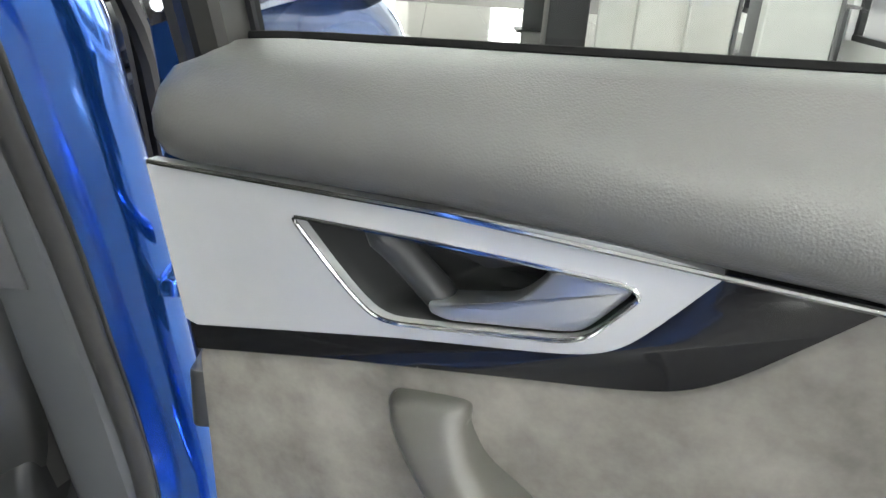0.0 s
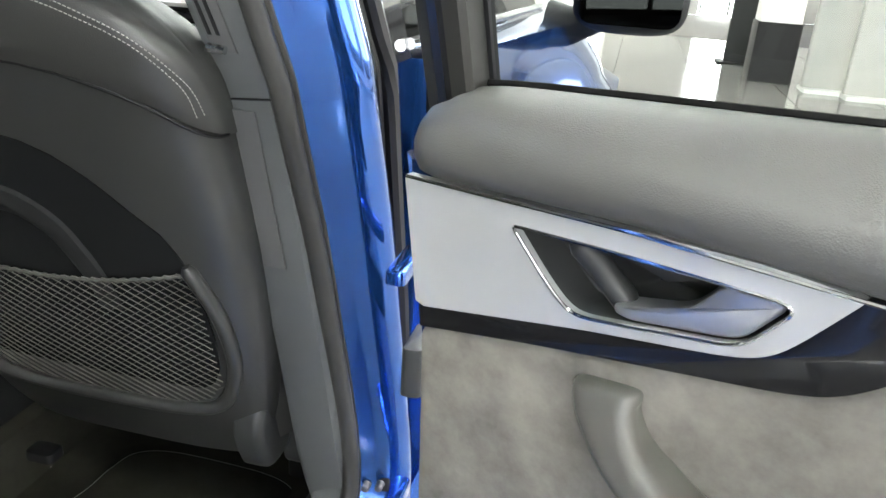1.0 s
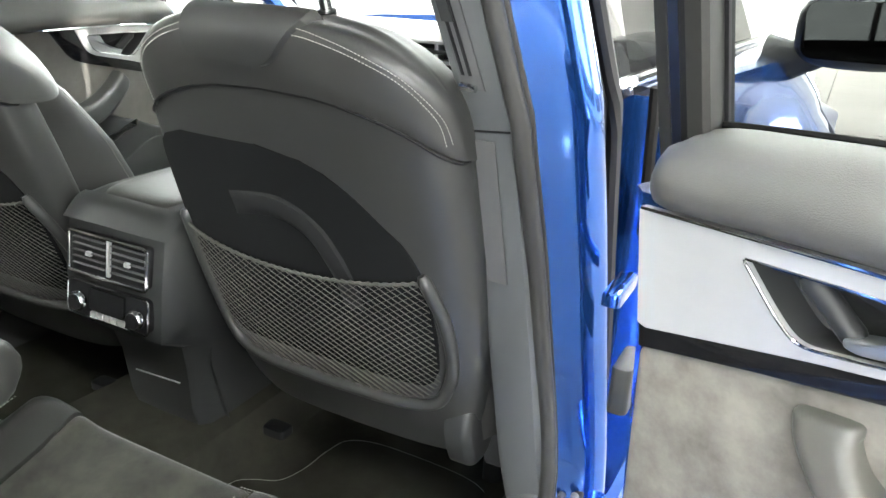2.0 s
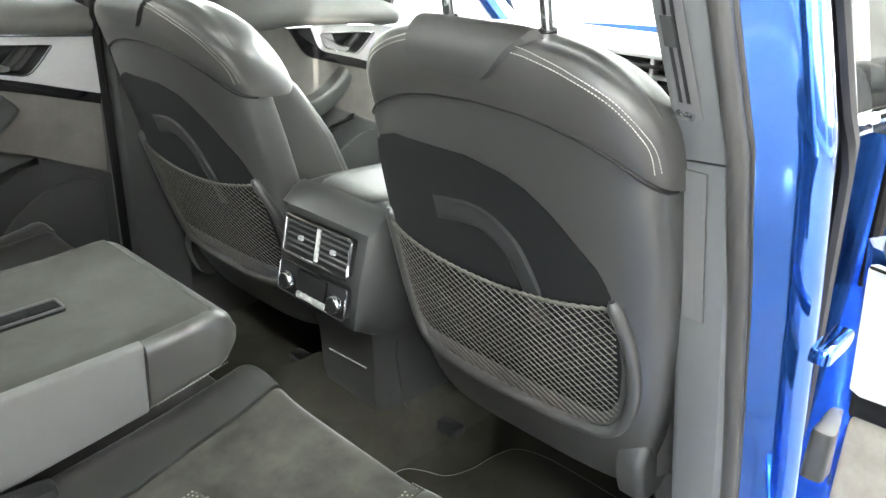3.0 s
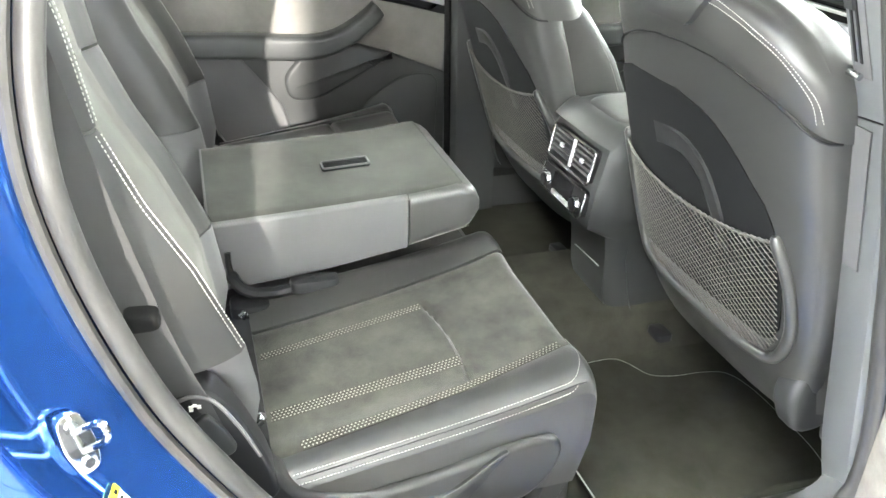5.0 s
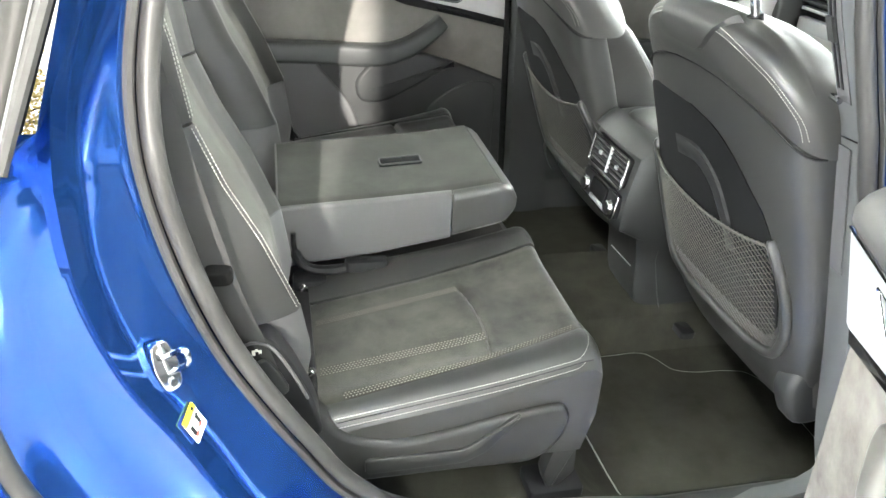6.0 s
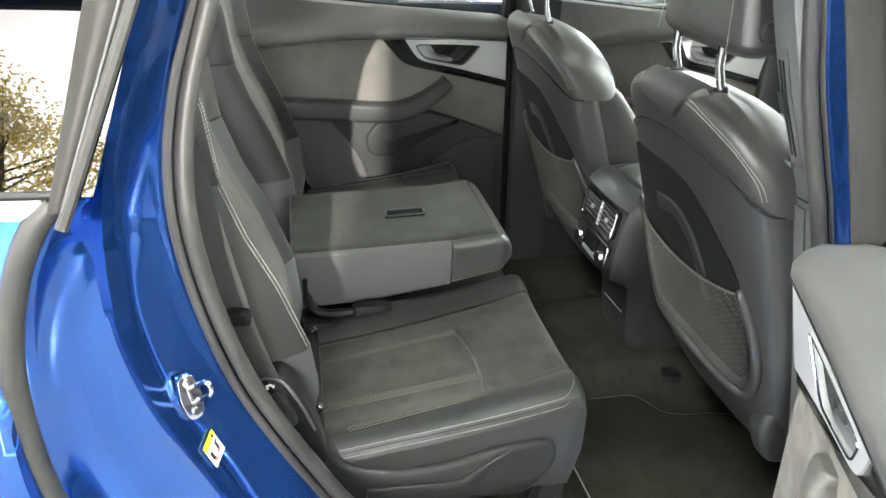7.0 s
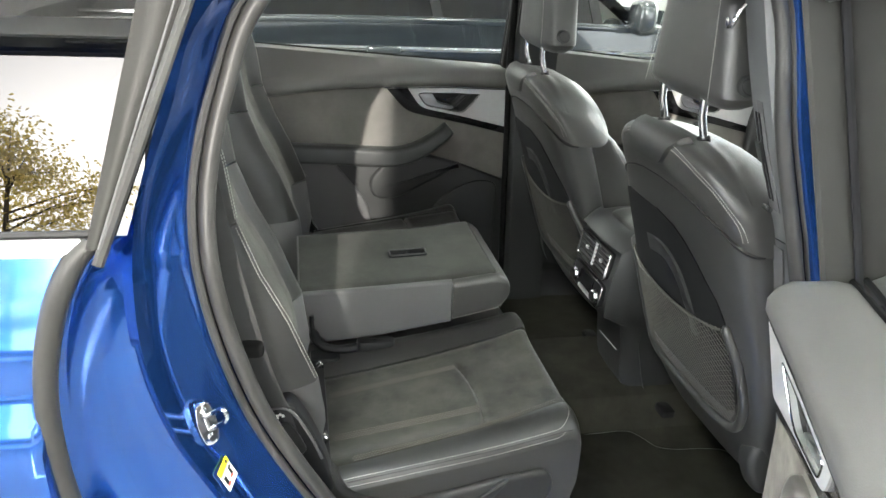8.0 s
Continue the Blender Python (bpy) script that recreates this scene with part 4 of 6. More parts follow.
def rear_seat(name, side, label):
    """An outer rear seat. Its own frame has x from the car's middle outwards."""
    root = thing(name, Matrix.Translation((0, 0, .45)) @ Matrix.Diagonal((side, 1, 1, 1)), label, "car seat", "rear seats")
    X0, X1, Y0, Y1 = .185, .685, -.243, .262

    def surf(x, y, lift=0.0):
        inner, outer = x - X0, X1 - x
        z = cushion_z(x, y, inner, outer)
        for d, e in ((inner, .02), (outer, .030), (Y1 - y, .032)):
            if d < e:
                z -= e - math.sqrt(max(0.0, e * e - (e - max(d, 0)) ** 2))
        return (x, y, z - .45 + lift)

    def edges(a, b, n):
        return [a + (b - a) * k / n for k in range(n + 1)]
    bl = [(-.243, .308), (-.14, .306), (0, .299), (.09, .291), (.18, .287), (.24, .280), (.30, .262)]
    br = [(-.243, .648), (-.18, .646), (.056, .630), (.24, .603), (.30, .592)]
    ys = [Y0 + (Y1 - Y0) * k / 110 for k in range(111)]
    ys = ys[:-3] + [Y1 - .016, Y1 - .008, Y1 - .003, Y1]
    # suede middle
    part("seat_insert", Geo().grid([[surf(x, y, -.003 - (.004 if abs(x - lerp_at(bl, y)) < .003 or abs(x - lerp_at(br, y)) < .003 else 0) - .011 * min(1.0, max(0.0, (x - .352) / .02)) * math.exp(-((y - .088 + .028 * ((x - .50) / .17) ** 2) / .0055) ** 2)) for x in edges(lerp_at(bl, y), lerp_at(br, y), 34)] for y in ys]), SUEDE if side > 0 else DIMLEATHER, root, "dark suede seat centre" if side > 0 else "smooth dark leather seat centre")
    # bolsters and backrest use the leather copy darkened for shade
    part("inner_bolster", Geo().grid([[surf(x, y) for x in [X0, X0 + .003, X0 + .01, X0 + .02] + edges(X0 + .03, lerp_at(bl, y), 6)] + [surf(lerp_at(bl, y), y, -.006)] for y in ys]), DIMLEATHER, root, "smooth leather edge")
    part("outer_bolster", Geo().grid([[surf(lerp_at(br, y), y, -.006)] + [surf(x, y) for x in edges(lerp_at(br, y), X1 - .03, 12) + [X1 - .02, X1 - .01, X1 - .003, X1]] for y in ys]), DIMLEATHER, root, "smooth black leather bolster")
    # skirt under the rounded edge
    loop = [surf(X1, y) for y in ys] + [surf(x, Y1) for x in reversed(edges(X0, X1, 24))] + [surf(X0, y) for y in reversed(ys)]
    part("cushion_side", Geo().grid([loop, [(x * 1.0, y, min(z, .30) - (.062 if i < 3 else .08)) for i, (x, y, z) in enumerate(loop)], [(x, y - .02, .09) for x, y, z in loop]]), DIMLEATHER, root, "leather cushion front and side")
    # seams with double stitching along the outer top edge
    for d in (.010, .003):
        path = [surf(X1 - d, y) for y in edges(-.22, Y1 - .05, 30)] + [surf(X1 - d - .10 * t ** 2, Y1 - .05 + (.050 - d) * math.sin(t * math.pi / 2)) for t in edges(.1, 1, 8)]
        path = [(x + (.0012 if d < .005 else 0), y, z + (.0008 if d > .005 else -.003)) for x, y, z in path]
        part("stitching", stitches(path, .0054, .0012), THREAD, root, "pale contrast stitching")
    part("cushion_seam", Geo().tube([(x + .0004, y, z - .001) for x, y, z in (surf(X1 - .0065, y) for y in edges(-.215, Y1 - .02, 30))], .0012, n=5), BLACK, root)
    # perforated strips
    def strip(x_at, y0, y1, width):
        g = Geo()
        n = 26
        for i, y in enumerate(edges(y0, y1, n)):
            for j, q in enumerate((-.5, 0, .5)):
                k = g.add([surf(x_at(y) + q * width, y, .0004 - .003)])
                g.uv[k] = (y, (q + .5) * width)
        for i in range(n):
            for j in range(2):
                a = i * 3 + j
                g.f.append((a, a + 1, a + 4, a + 3))
        return g
    part("perforated_strip", strip(lambda y: .372 - .06 * (y + .06), -.235, .062, .020), PERF, root, "suede strip with pale perforations", weld=False)
    part("perforated_strip", strip(lambda y: .542, -.235, .080, .026), PERF, root, "suede strip with pale perforations", weld=False)
    if side > 0:
        part("perforated_strip", strip(lambda y: lerp_at(br, y) - .014, -.20, .250, .020), PERF, root, "suede strip with pale perforations", weld=False)
    for x in (.258, .556):
        b = part("anchor_button", Geo().tube([(x, -.256, .226), (x, -.248, .234), (x, -.246, .236)], [.010, .009, .006], n=14), CHROME, root, "small bright anchor cover")
    part("cushion_rear_gap", Geo().block((.20, -.36, .10), (.66, -.240, .222), .01), BLACK, root)

    # backrest
    FACE = [(.66, -.265), (.75, -.248), (.875, -.265), (1.005, -.316), (1.097, -.362), (1.191, -.397), (1.303, -.412), (1.42, -.44)]

    def back_row(z, x0=.195, x1=.685):
        f = lerp_at(FACE, z)
        row = []
        for t in np.linspace(0, 1, 36):
            x = x0 + (x1 - x0) * t
            d = min(x - x0, x1 - x)
            bump = (.055 if x > .44 else .030) * math.exp(-((d - .055) / .04) ** 2)
            e = .05
            drop = e - math.sqrt(max(0.0, e * e - (e - min(d, e)) ** 2))
            row.append((x, f - .055 + bump - drop * 1.3, z - .45))
        back = f - .17
        row += [(x1, back + .03, z - .45), (x1 - .03, back, z - .45), (x0 + .03, back, z - .45), (x0, back + .03, z - .45)]
        return row
    zs = np.linspace(.875, 1.19, 20)
    part("backrest", Geo().grid([back_row(z) for z in zs], close_u=True, caps=True), DIMLEATHER, root, "charcoal leather backrest")
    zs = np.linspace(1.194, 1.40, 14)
    part("backrest_top", Geo().grid([[(x, y - (.03 * max(0, (z - 1.33) / .07) ** 2 if j < 36 else 0), zz) for j, (x, y, zz) in enumerate(back_row(z))] for z in zs], close_u=True, caps=True), DIMLEATHER, root, "leather top of the backrest")
    # suede face of the backrest
    rows = []
    for z in np.linspace(.70, 1.385, 34):
        f = lerp_at(FACE, z)
        rows.append([(x, f - .055 + (.055 if x > .44 else .030) * math.exp(-((min(x - .195, .685 - x) - .055) / .04) ** 2) + .003 - (.008 if k in (0, 18) else 0), z - .45) for k, x in enumerate(np.linspace(.285, .595, 19))])
    part("backrest_insert", Geo().grid(rows), SUEDE, root, "dark suede backrest centre")
    part("backrest_foot", Geo().grid([back_row(z, .195 + .004, .632 + .04 * max(0.0, (z - .78) / .09)) for z in np.linspace(.69, .873, 8)], close_u=True, caps=True), GREYPL, root, "grey fabric side of the backrest foot")
    for s, xs in ((1, .632),):
        for d in (0.0, .012):
            xx = xs + s * d * .6
            p1 = [(xx, lerp_at(FACE, z) - .055 + .055 * math.exp(-((.685 - xx if s > 0 else xx - .195) - .055) ** 2 / .0016) + .0015 - (.002 if d else 0), z - .45) for z in np.linspace(.88, 1.186, 28)]
            p2 = [(xx - s * .006, lerp_at(FACE, z) - .055 + .055 * math.exp(-((.685 - xx if s > 0 else xx - .195) - .055) ** 2 / .0016) + .0015, z - .45) for z in np.linspace(1.198, 1.36, 14)]
            part("stitching", stitches(p1, .0062, .0015, up=(1, 0, 0)), THREAD, root, "pale contrast stitching")
            part("stitching", stitches(p2, .0062, .0015, up=(1, 0, 0)), THREAD, root, "pale contrast stitching")

    # plastic side trim, fold lever and front hinge
    side_out = rounded([(-.33, .27), (-.243, .256), (-.219, .207), (-.178, .182), (-.115, .166), (-.008, .180), (.099, .205), (.190, .216), (.210, .184), (.203, .141), (.178, .107), (.146, .081), (-.003, .084), (-.157, .084), (-.33, .084)], .03)
    part("side_trim", Geo().prism(side_out, lambda u, v, w: (w, u, v), .655, .698, .012, 4), SEATTRIM, root, "black plastic side trim")
    part("trim_crease", Geo().prism(rounded([(-.17, .142), (.009, .140), (.045, .164), (.104, .208), (.112, .203), (.052, .128), (.012, .108), (-.17, .106)], .012), lambda u, v, w: (w, u, v), .697, .704, .004), SEATTRIM, root)
    yz = lambda u, v, w: (w, u, v)
    lever = part("fold_lever", Geo().prism(rounded([(-.375, .395), (-.348, .424), (-.312, .414), (-.282, .362), (-.252, .285), (-.236, .212), (-.280, .19), (-.330, .25), (-.375, .33)], .018), yz, .655, .702, .008, 4), BLACK, root, "black seat fold lever housing")
    part("lever_cap", Geo().prism(rounded([(-.345, .372), (-.322, .385), (-.302, .352), (-.288, .318), (-.304, .306), (-.335, .338)], .010), yz, .700, .710, .004, 3), DARKPL, lever, "grey moulded lever")
    part("lever_edge", Geo().tube(curve([(.703, -.362, .405), (.704, -.338, .413), (.704, -.312, .400), (.704, -.285, .352), (.704, -.262, .295)], 5), .0028, n=6), GREYPL, lever)
    for dy, dz, h in ((0, 0, .006), (.010, .002, .004), (.005, .005, .003)):
        part("symbol", Geo().block((.7022, -.343 + dy, .392 + dz - h / 2), (.7034, -.338 + dy, .392 + dz + h), .0003), STICKER, lever)
    part("front_hinge", Geo().prism(rounded([(.224, .205), (.254, .200), (.257, .148), (.242, .127), (.237, .098), (.240, .03), (.19, -.02), (.176, .03), (.189, .089), (.209, .124), (.218, .170)], .008), lambda u, v, w: (w, u, v), .650, .684, .005), SEATTRIM, root, "folded steel front hinge")
    part("hinge_link", Geo().prism(rounded([(.19, .22), (.222, .20), (.212, .13), (.17, .075), (.14, .085), (.19, .14)], .01), lambda u, v, w: (w, u, v), .62, .66, .004), BLACK, root)
    part("hinge_plate", Geo().block((.62, .15, -.035), (.70, .26, .0), .005), BLACK, root)
    return root


rear_seat("bench_seat", 1, "dark suede and leather outer rear seat with upright backrest")
rear_seat("bench_seat", -1, "dark leather rear seat with a suede backrest beside the far door")

mid = thing("folded_middle_seat", (0, 0, .45), "middle rear seat with its backrest folded flat", "car seat", "rear seats")


def fold_top(y):
    return lerp_at([(-.30, .842), (-.10, .852), (.08, .863), (.19, .878), (.235, .868)], y) - .45


def fold_low(y):
    return lerp_at([(-.30, .695), (-.25, .702), (-.10, .716), (.085, .748), (.215, .778), (.24, .80)], y) - .45


def fold_rows(x0, x1, ys, e=.02, top=0.0):
    rows = []
    for y in ys:
        a, b = fold_low(y), fold_top(y) + top
        rr = min(e, (b - a) / 3)
        r = [(u, y, v) for u, v in round_rect(x0, a, x1, b, rr, 5)]
        rows.append(r)
    return rows


part("backrest_panel", Geo().grid(fold_rows(-.193, .2, np.linspace(-.30, .082, 14), .008), close_u=True, caps=True), GREYPL, mid, "smooth grey backrest side")
rows = fold_rows(-.196, .204, np.linspace(.085, .20, 8), .022) + [[(u * (1 - .02 * k), y, (v - .375) * (1 - .06 * k * k) + .375) for u, y, v in r] for k, r in enumerate(fold_rows(-.196, .204, (.215, .228, .235), .022), 1)]
part("backrest_end", Geo().grid(rows, close_u=True, caps=True), LEATHER, mid, "charcoal leather backrest end")
tops = []
for y in np.linspace(-.295, .215, 26):
    e = .016 * max(0, (y - .19) / .025) ** 2
    tops.append([(x, y, fold_top(y) + .004 - (.012 if k in (0, 24) else 0) - e) for k, x in enumerate(np.linspace(-.19, .197, 25))])
part("backrest_rear_fabric", Geo().grid(tops), FOLDFAB, mid, "charcoal fabric on the folded back")
latch = part("latch_frame", Geo().prism(round_rect(-.006, -.058, .036, .044, .006), lambda u, v, w: (u, v, fold_top(v) + w), .002, .009, .002), DARKPANEL, mid)
part("latch_frame_rim", Geo().tube([(u, v, fold_top(v) + .010) for u, v in round_rect(-.004, -.056, .034, .042, .006)], .0022, n=6, closed=True), DARKPL, latch)
for a, b in ((-.049, -.011), (-.003, .035)):
    part("latch_paddle", Geo().prism(round_rect(.003, a, .027, b, .003), lambda u, v, w: (u, v, fold_top(v) + w), .009, .011, .001), DARKPANEL, latch)
part("fold_hinge", Geo().tube(curve([(.205, -.268, .335), (.212, -.265, .29), (.222, -.24, .258), (.230, -.185, .252), (.232, -.11, .268)], 5), [.006] * 5 + [.012] * 16, n=8), BLACK, mid, "black hinge arm")
part("fold_strap", Geo().block((.212, -.16, .252), (.248, -.065, .276), .008), BLACK, mid)
part("hinge_foot", Geo().block((.205, -.275, .19), (.262, -.20, .245), .008), BLACK, mid)
part("stitching", stitches([(.2055, y, fold_low(y) + .012) for y in np.linspace(.09, .21, 12)], .006, .0018, up=(1, 0, 0)), THREAD, mid, "pale contrast stitching")
part("middle_cushion", Geo().grid([[(x, y, .19 + .10 * (y + .3) * .6 - .03 * (abs(x / .16)) ** 6 - .05 * max(0, (y - .25) / .05) ** 2) for x in np.linspace(-.165, .165, 13)] for y in np.linspace(-.28, .30, 16)]), LEATHER, mid, "leather middle cushion")

belt = thing("seat_belt", (0, 0, 0), "black seat belt webbing beside the rear seat", "seat belt")
path = curve([(.665, -.47, 1.45), (.685, -.425, 1.20), (.696, -.386, 1.02), (.700, -.366, .94), (.702, -.338, .85), (.698, -.32, .78)], 8)
part("webbing", Geo().grid([[(x - .003, y - .022, z), (x + .003, y + .022, z)] for x, y, z in path] ), BELT, belt)
part("guide", Geo().blob((.702, -.378, .987), (.016, .020, .014), .5), WIPER, belt, "black belt guide")


# ---- doors ----
TRIM = [(-.012, 1.170), (.10, 1.173), (.206, 1.176), (.302, 1.177), (.357, 1.172), (.320, 1.118), (.302, 1.102), (.277, 1.093), (.162, 1.070), (-.020, 1.026)]
RECESS = [(.098, 1.151), (.191, 1.154), (.267, 1.154), (.310, 1.154), (.318, 1.148), (.292, 1.112), (.277, 1.104), (.196, 1.089), (.160, 1.083), (.146, 1.088), (.128, 1.108)]
STRIP = [(.345, 1.158), (.357, 1.1725), (.432, 1.171), (.405, 1.140), (.372, 1.103), (.348, 1.085), (.314, 1.074), (.242, 1.059), (.113, 1.031), (-.022, .998), (-.020, 1.029), (.162, 1.073), (.277, 1.096), (.302, 1.105), (.320, 1.121)]


def car_door(name, origin, along, inward, label, paint, hinge=False, cut=1.0):
    """A car door with its inner trim. Its plan frame: u runs back from the hinge, w into the car."""
    root = thing(name, (origin[0], origin[1], 0), label, "car door", "doors of the car")
    A, B = Vector(along).normalized(), Vector(inward).normalized()

    def put(u, w, z):
        p = A * (u if u < .45 else .45 + (u - .45) * cut) + B * w
        return (p.x, p.y, z)

    def face(z):
        return -.26 * (1.168 - z) if z > 1.0 else -.0437 - .05 * (1.0 - z)

    def plate(ol, w0, w1, bevel=.002, steps=2):
        return Geo().prism(ol, lambda u, v, w: put(u, face(v) + w, v), w0, w1, bevel, steps)
    L = 1.06

    def low(u):
        return lerp_at([(-.02, 1.171), (.2, 1.177), (.43, 1.172), (.61, 1.163), (.82, 1.134), (1.06, 1.10)], u)

    def sill(u):
        return lerp_at([(-.02, 1.240), (.0, 1.243), (.05, 1.248), (.4, 1.268), (.84, 1.298), (1.06, 1.305)], u)
    # shell: outer skin, edges and inner steel
    sk = lambda z: -.155 - .10 * ((z - .85) / .5) ** 2 + .28 * max(0, z - 1.2)
    out_u = lambda z: lerp_at([(.33, -.02), (.45, -.06), (1.0, -.075), (1.25, -.07)], z)
    rear_u = lambda z: lerp_at([(.33, .70), (.45, .82), (.70, .93), (.90, 1.04), (1.05, 1.09), (1.25, 1.05)], z)
    rows = []
    for z in np.linspace(.34, 1.165, 16):
        a, b = out_u(z), rear_u(z)
        rows.append([put(a + .02, -.052 + min(0, face(z)), z), put(a, -.07 + min(0, face(z)), z), put(a - .004, sk(z) + .01, z)] + [put(a + (b - a) * t, sk(z) - .012 * math.sin(t * math.pi), z) for t in np.linspace(0, 1, 9)] + [put(b + .004, sk(z) + .01, z), put(b, -.06 + min(0, face(z)), z), put(b - .03, -.052 + min(0, face(z)), z)])
    part("outer_shell", Geo().grid(rows, close_u=True, caps=True), paint, root, "painted door shell")
    # padded sill
    rows = []
    for u in list(np.linspace(-.022, .06, 12)) + list(np.linspace(.08, L - .05, 34)):
        f = min(1.0, (u + .022) / .05)
        k = math.sqrt(max(0.0, 1 - (1 - f) ** 2))
        zb, zs = low(u), sill(u)
        row = []
        for z, w in ((zb, -.03), (zb + .0005, .002), (zb + .005, .011), (zb + .018, .020), (zb + .034, .021), (zb + .05, .012), (zb + .063, -.006), (zs - .006, -.032), (zs, -.06), (zs - .002, -.085)):
            row.append(put(u, -.085 + (w + .085) * (.35 + .65 * k), zb + (z - zb) * (.55 + .45 * k)))
        rows.append(row)
    part("padded_sill", Geo().grid(rows, caps=False), SOFT, root, "soft grained grey sill pad")
    part("sill_end", Geo().grid([[rows[0][j] for j in range(10)], [put(-.022, -.09, low(0) + .01 + .004 * j) for j in range(10)]]), SOFT, root)
    part("glass_wiper", Geo().tube([put(u, -.088, sill(u) - .001) for u in np.linspace(-.01, L - .08, 24)], .0045, n=6), WIPER, root, "black rubber glass seal")
    # trim strips
    part("trim_strip", plate(rounded(STRIP, [.002, .002, .006, .03, .02, .03, .03, .03, .02, .002, .002, .02, .02, .02, .02]), -.006, .002, .0015), GLOSSBLACK, root, "gloss black trim strip")
    part("bright_line", Geo().tube([put(u, face(low(u)) + .007, low(u) - .002) for u in np.linspace(-.008, .445, 24)], .0016, n=6), CHROME, root)
    tr = rounded(TRIM, [.002, .02, .02, .02, .003, .03, .03, .03, .02, .002])
    rc = rounded(RECESS, [.006, .02, .02, .012, .006, .012, .012, .03, .012, .012, .02], 4)
    # the aluminium plate with its opening: bridge from the outer outline to the recess
    def resample(ol, n, start):
        p = np.array(ol + [ol[0]], float)
        s = np.r_[0, np.cumsum(np.linalg.norm(np.diff(p, axis=0), axis=1))]
        return [tuple(np.interp((start + t) % 1 * s[-1], s, p[:, k]) for k in (0, 1)) for t in np.arange(n) / n]
    def by_angle(ol, c, n):
        p = resample(ol, 600, 0)
        an = np.array([math.atan2((v - c[1]) * 2.4, u - c[0]) for u, v in p])
        return [p[int(np.argmin(np.abs((an - t + math.pi) % (2 * math.pi) - math.pi)))] for t in np.linspace(-math.pi, math.pi, n, endpoint=False)]
    c0 = (.215, 1.122)
    outer, inner = by_angle(tr, c0, 160), by_angle(rc, c0, 160)
    g = Geo()
    rws = [[put(u, face(v) - .004, v) for u, v in outer], [put(u, face(v) + .005, v) for u, v in outer], [put(u, face(v) + .006, v) for u, v in inner], [put(u, face(v) - .006, v) for u, v in inner]]
    part("aluminium_trim", g.grid(rws, close_u=True), ALU, root, "brushed silver trim plate", smooth=25)
    part("recess_rim", Geo().tube([put(u, face(v) + .0065, v) for u, v in inner], .0015, n=6, closed=True), CHROME, root, "bright rim round the handle recess")
    cup = []
    for d, k in ((-.004, 1.0), (-.018, .97), (-.034, .86), (-.042, .6), (-.044, .2), (-.044, .01)):
        cup.append([put(c0[0] + (u - c0[0]) * k, face(v) + d, c0[1] + (v - c0[1]) * k) for u, v in inner])
    part("handle_recess", Geo().grid(cup, close_u=True, caps=False), DARKPL, root, "dark moulded handle recess")
    for a in (.152,):
        part("recess_rib", Geo().tube(curve([put(a - .004, face(1.15) - .010, 1.149), put(a + .012, face(1.13) - .014, 1.132), put(a + .028, face(1.11) - .016, 1.113), put(a + .044, face(1.1) - .014, 1.099)], 5), [.007, .009] + [.0115] * 12 + [.010, .008], n=12), DARKPL, root, "raised rib in the recess")
    # release lever
    lv = [(.187, 1.104), (.240, 1.117), (.252, 1.128), (.268, 1.150), (.308, 1.150), (.312, 1.145), (.288, 1.112), (.276, 1.107), (.20, 1.093), (.188, 1.096)]
    part("release_lever", plate(rounded(lv, [.003, .01, .01, .006, .006, .006, .01, .01, .006, .003]), -.022, .001, .003, 3), SATINGREY, root, "satin metal release lever", smooth=20)
    # suede panel and lower trim
    su = rounded([(-.022, .998), (.113, 1.031), (.242, 1.059), (.314, 1.074), (.348, 1.085), (.372, 1.103), (.405, 1.140), (.432, 1.170), (.61, 1.162), (.82, 1.133), (.97, 1.11), (.98, .99), (.86, .88), (.62, .80), (.30, .83 - .14 * hinge), (.0, .80 - .14 * hinge), (-.02, .82 - .14 * hinge)], .012)
    part("suede_panel", plate(su, -.02, -.002, .002), DOORSUEDE if hinge else DIMSUEDE, root, "mottled grey suede panel" if hinge else "grey suede panel")
    # armrest and pull handle
    pad = SOFT if hinge else DARKPL
    if hinge:
        arm = curve([(.985, -.02, .945), (.93, .015, .945), (.78, .032, .945), (.60, .036, .944), (.46, .034, .940), (.37, .024, .937), (.345, .018, .938)], 6)
        part("armrest", Geo().tube([put(u, w, z) for u, w, z in arm], .031, n=18, flat=1.18, up=tuple(B)), pad, root, "grained charcoal armrest")
    # pull: a squared bar rising from the armrest, with a flat upper end
    low_start = [(.39, .935, .034, .030), (.33, .928, .030, .027), (.272, .935, .014, .0235), (.236, .953, .003, .022), (.214, .969, -.003, .023), (.200, .986, -.009, .0255), (.190, 1.004, -.014, .029), (.187, 1.019, -.019, .031)]
    sweep = [(.99, .945, -.02, .026), (.93, .945, .016, .032), (.78, .943, .040, .0335), (.60, .938, .044, .034), (.47, .930, .044, .034), (.39, .930, .042, .033), (.335, .942, .038, .031), (.29, .962, .033, .029), (.25, .987, .027, .027), (.218, 1.010, .018, .0255), (.200, 1.026, .006, .0245)]
    spine = curve(low_start if hinge else sweep, 6)
    rows = []
    for i, (u, z, w, hw) in enumerate(spine):
        p, q = spine[max(i - 1, 0)], spine[min(i + 1, len(spine) - 1)]
        d = Vector((q[0] - p[0], q[1] - p[1])).normalized()
        n = Vector((-d.y, d.x))
        rows.append([put(u + n.x * a, b, z + n.y * a) for a, b in round_rect(-hw, w - .062, hw, w, .0165, 5)])
    mid_end = Vector(put(*[(spine[-1][0], spine[-1][2] - .031, spine[-1][1])[k] for k in (0, 1, 2)]))
    tip = Vector(A) * .0008 + Vector((0, 0, .006))
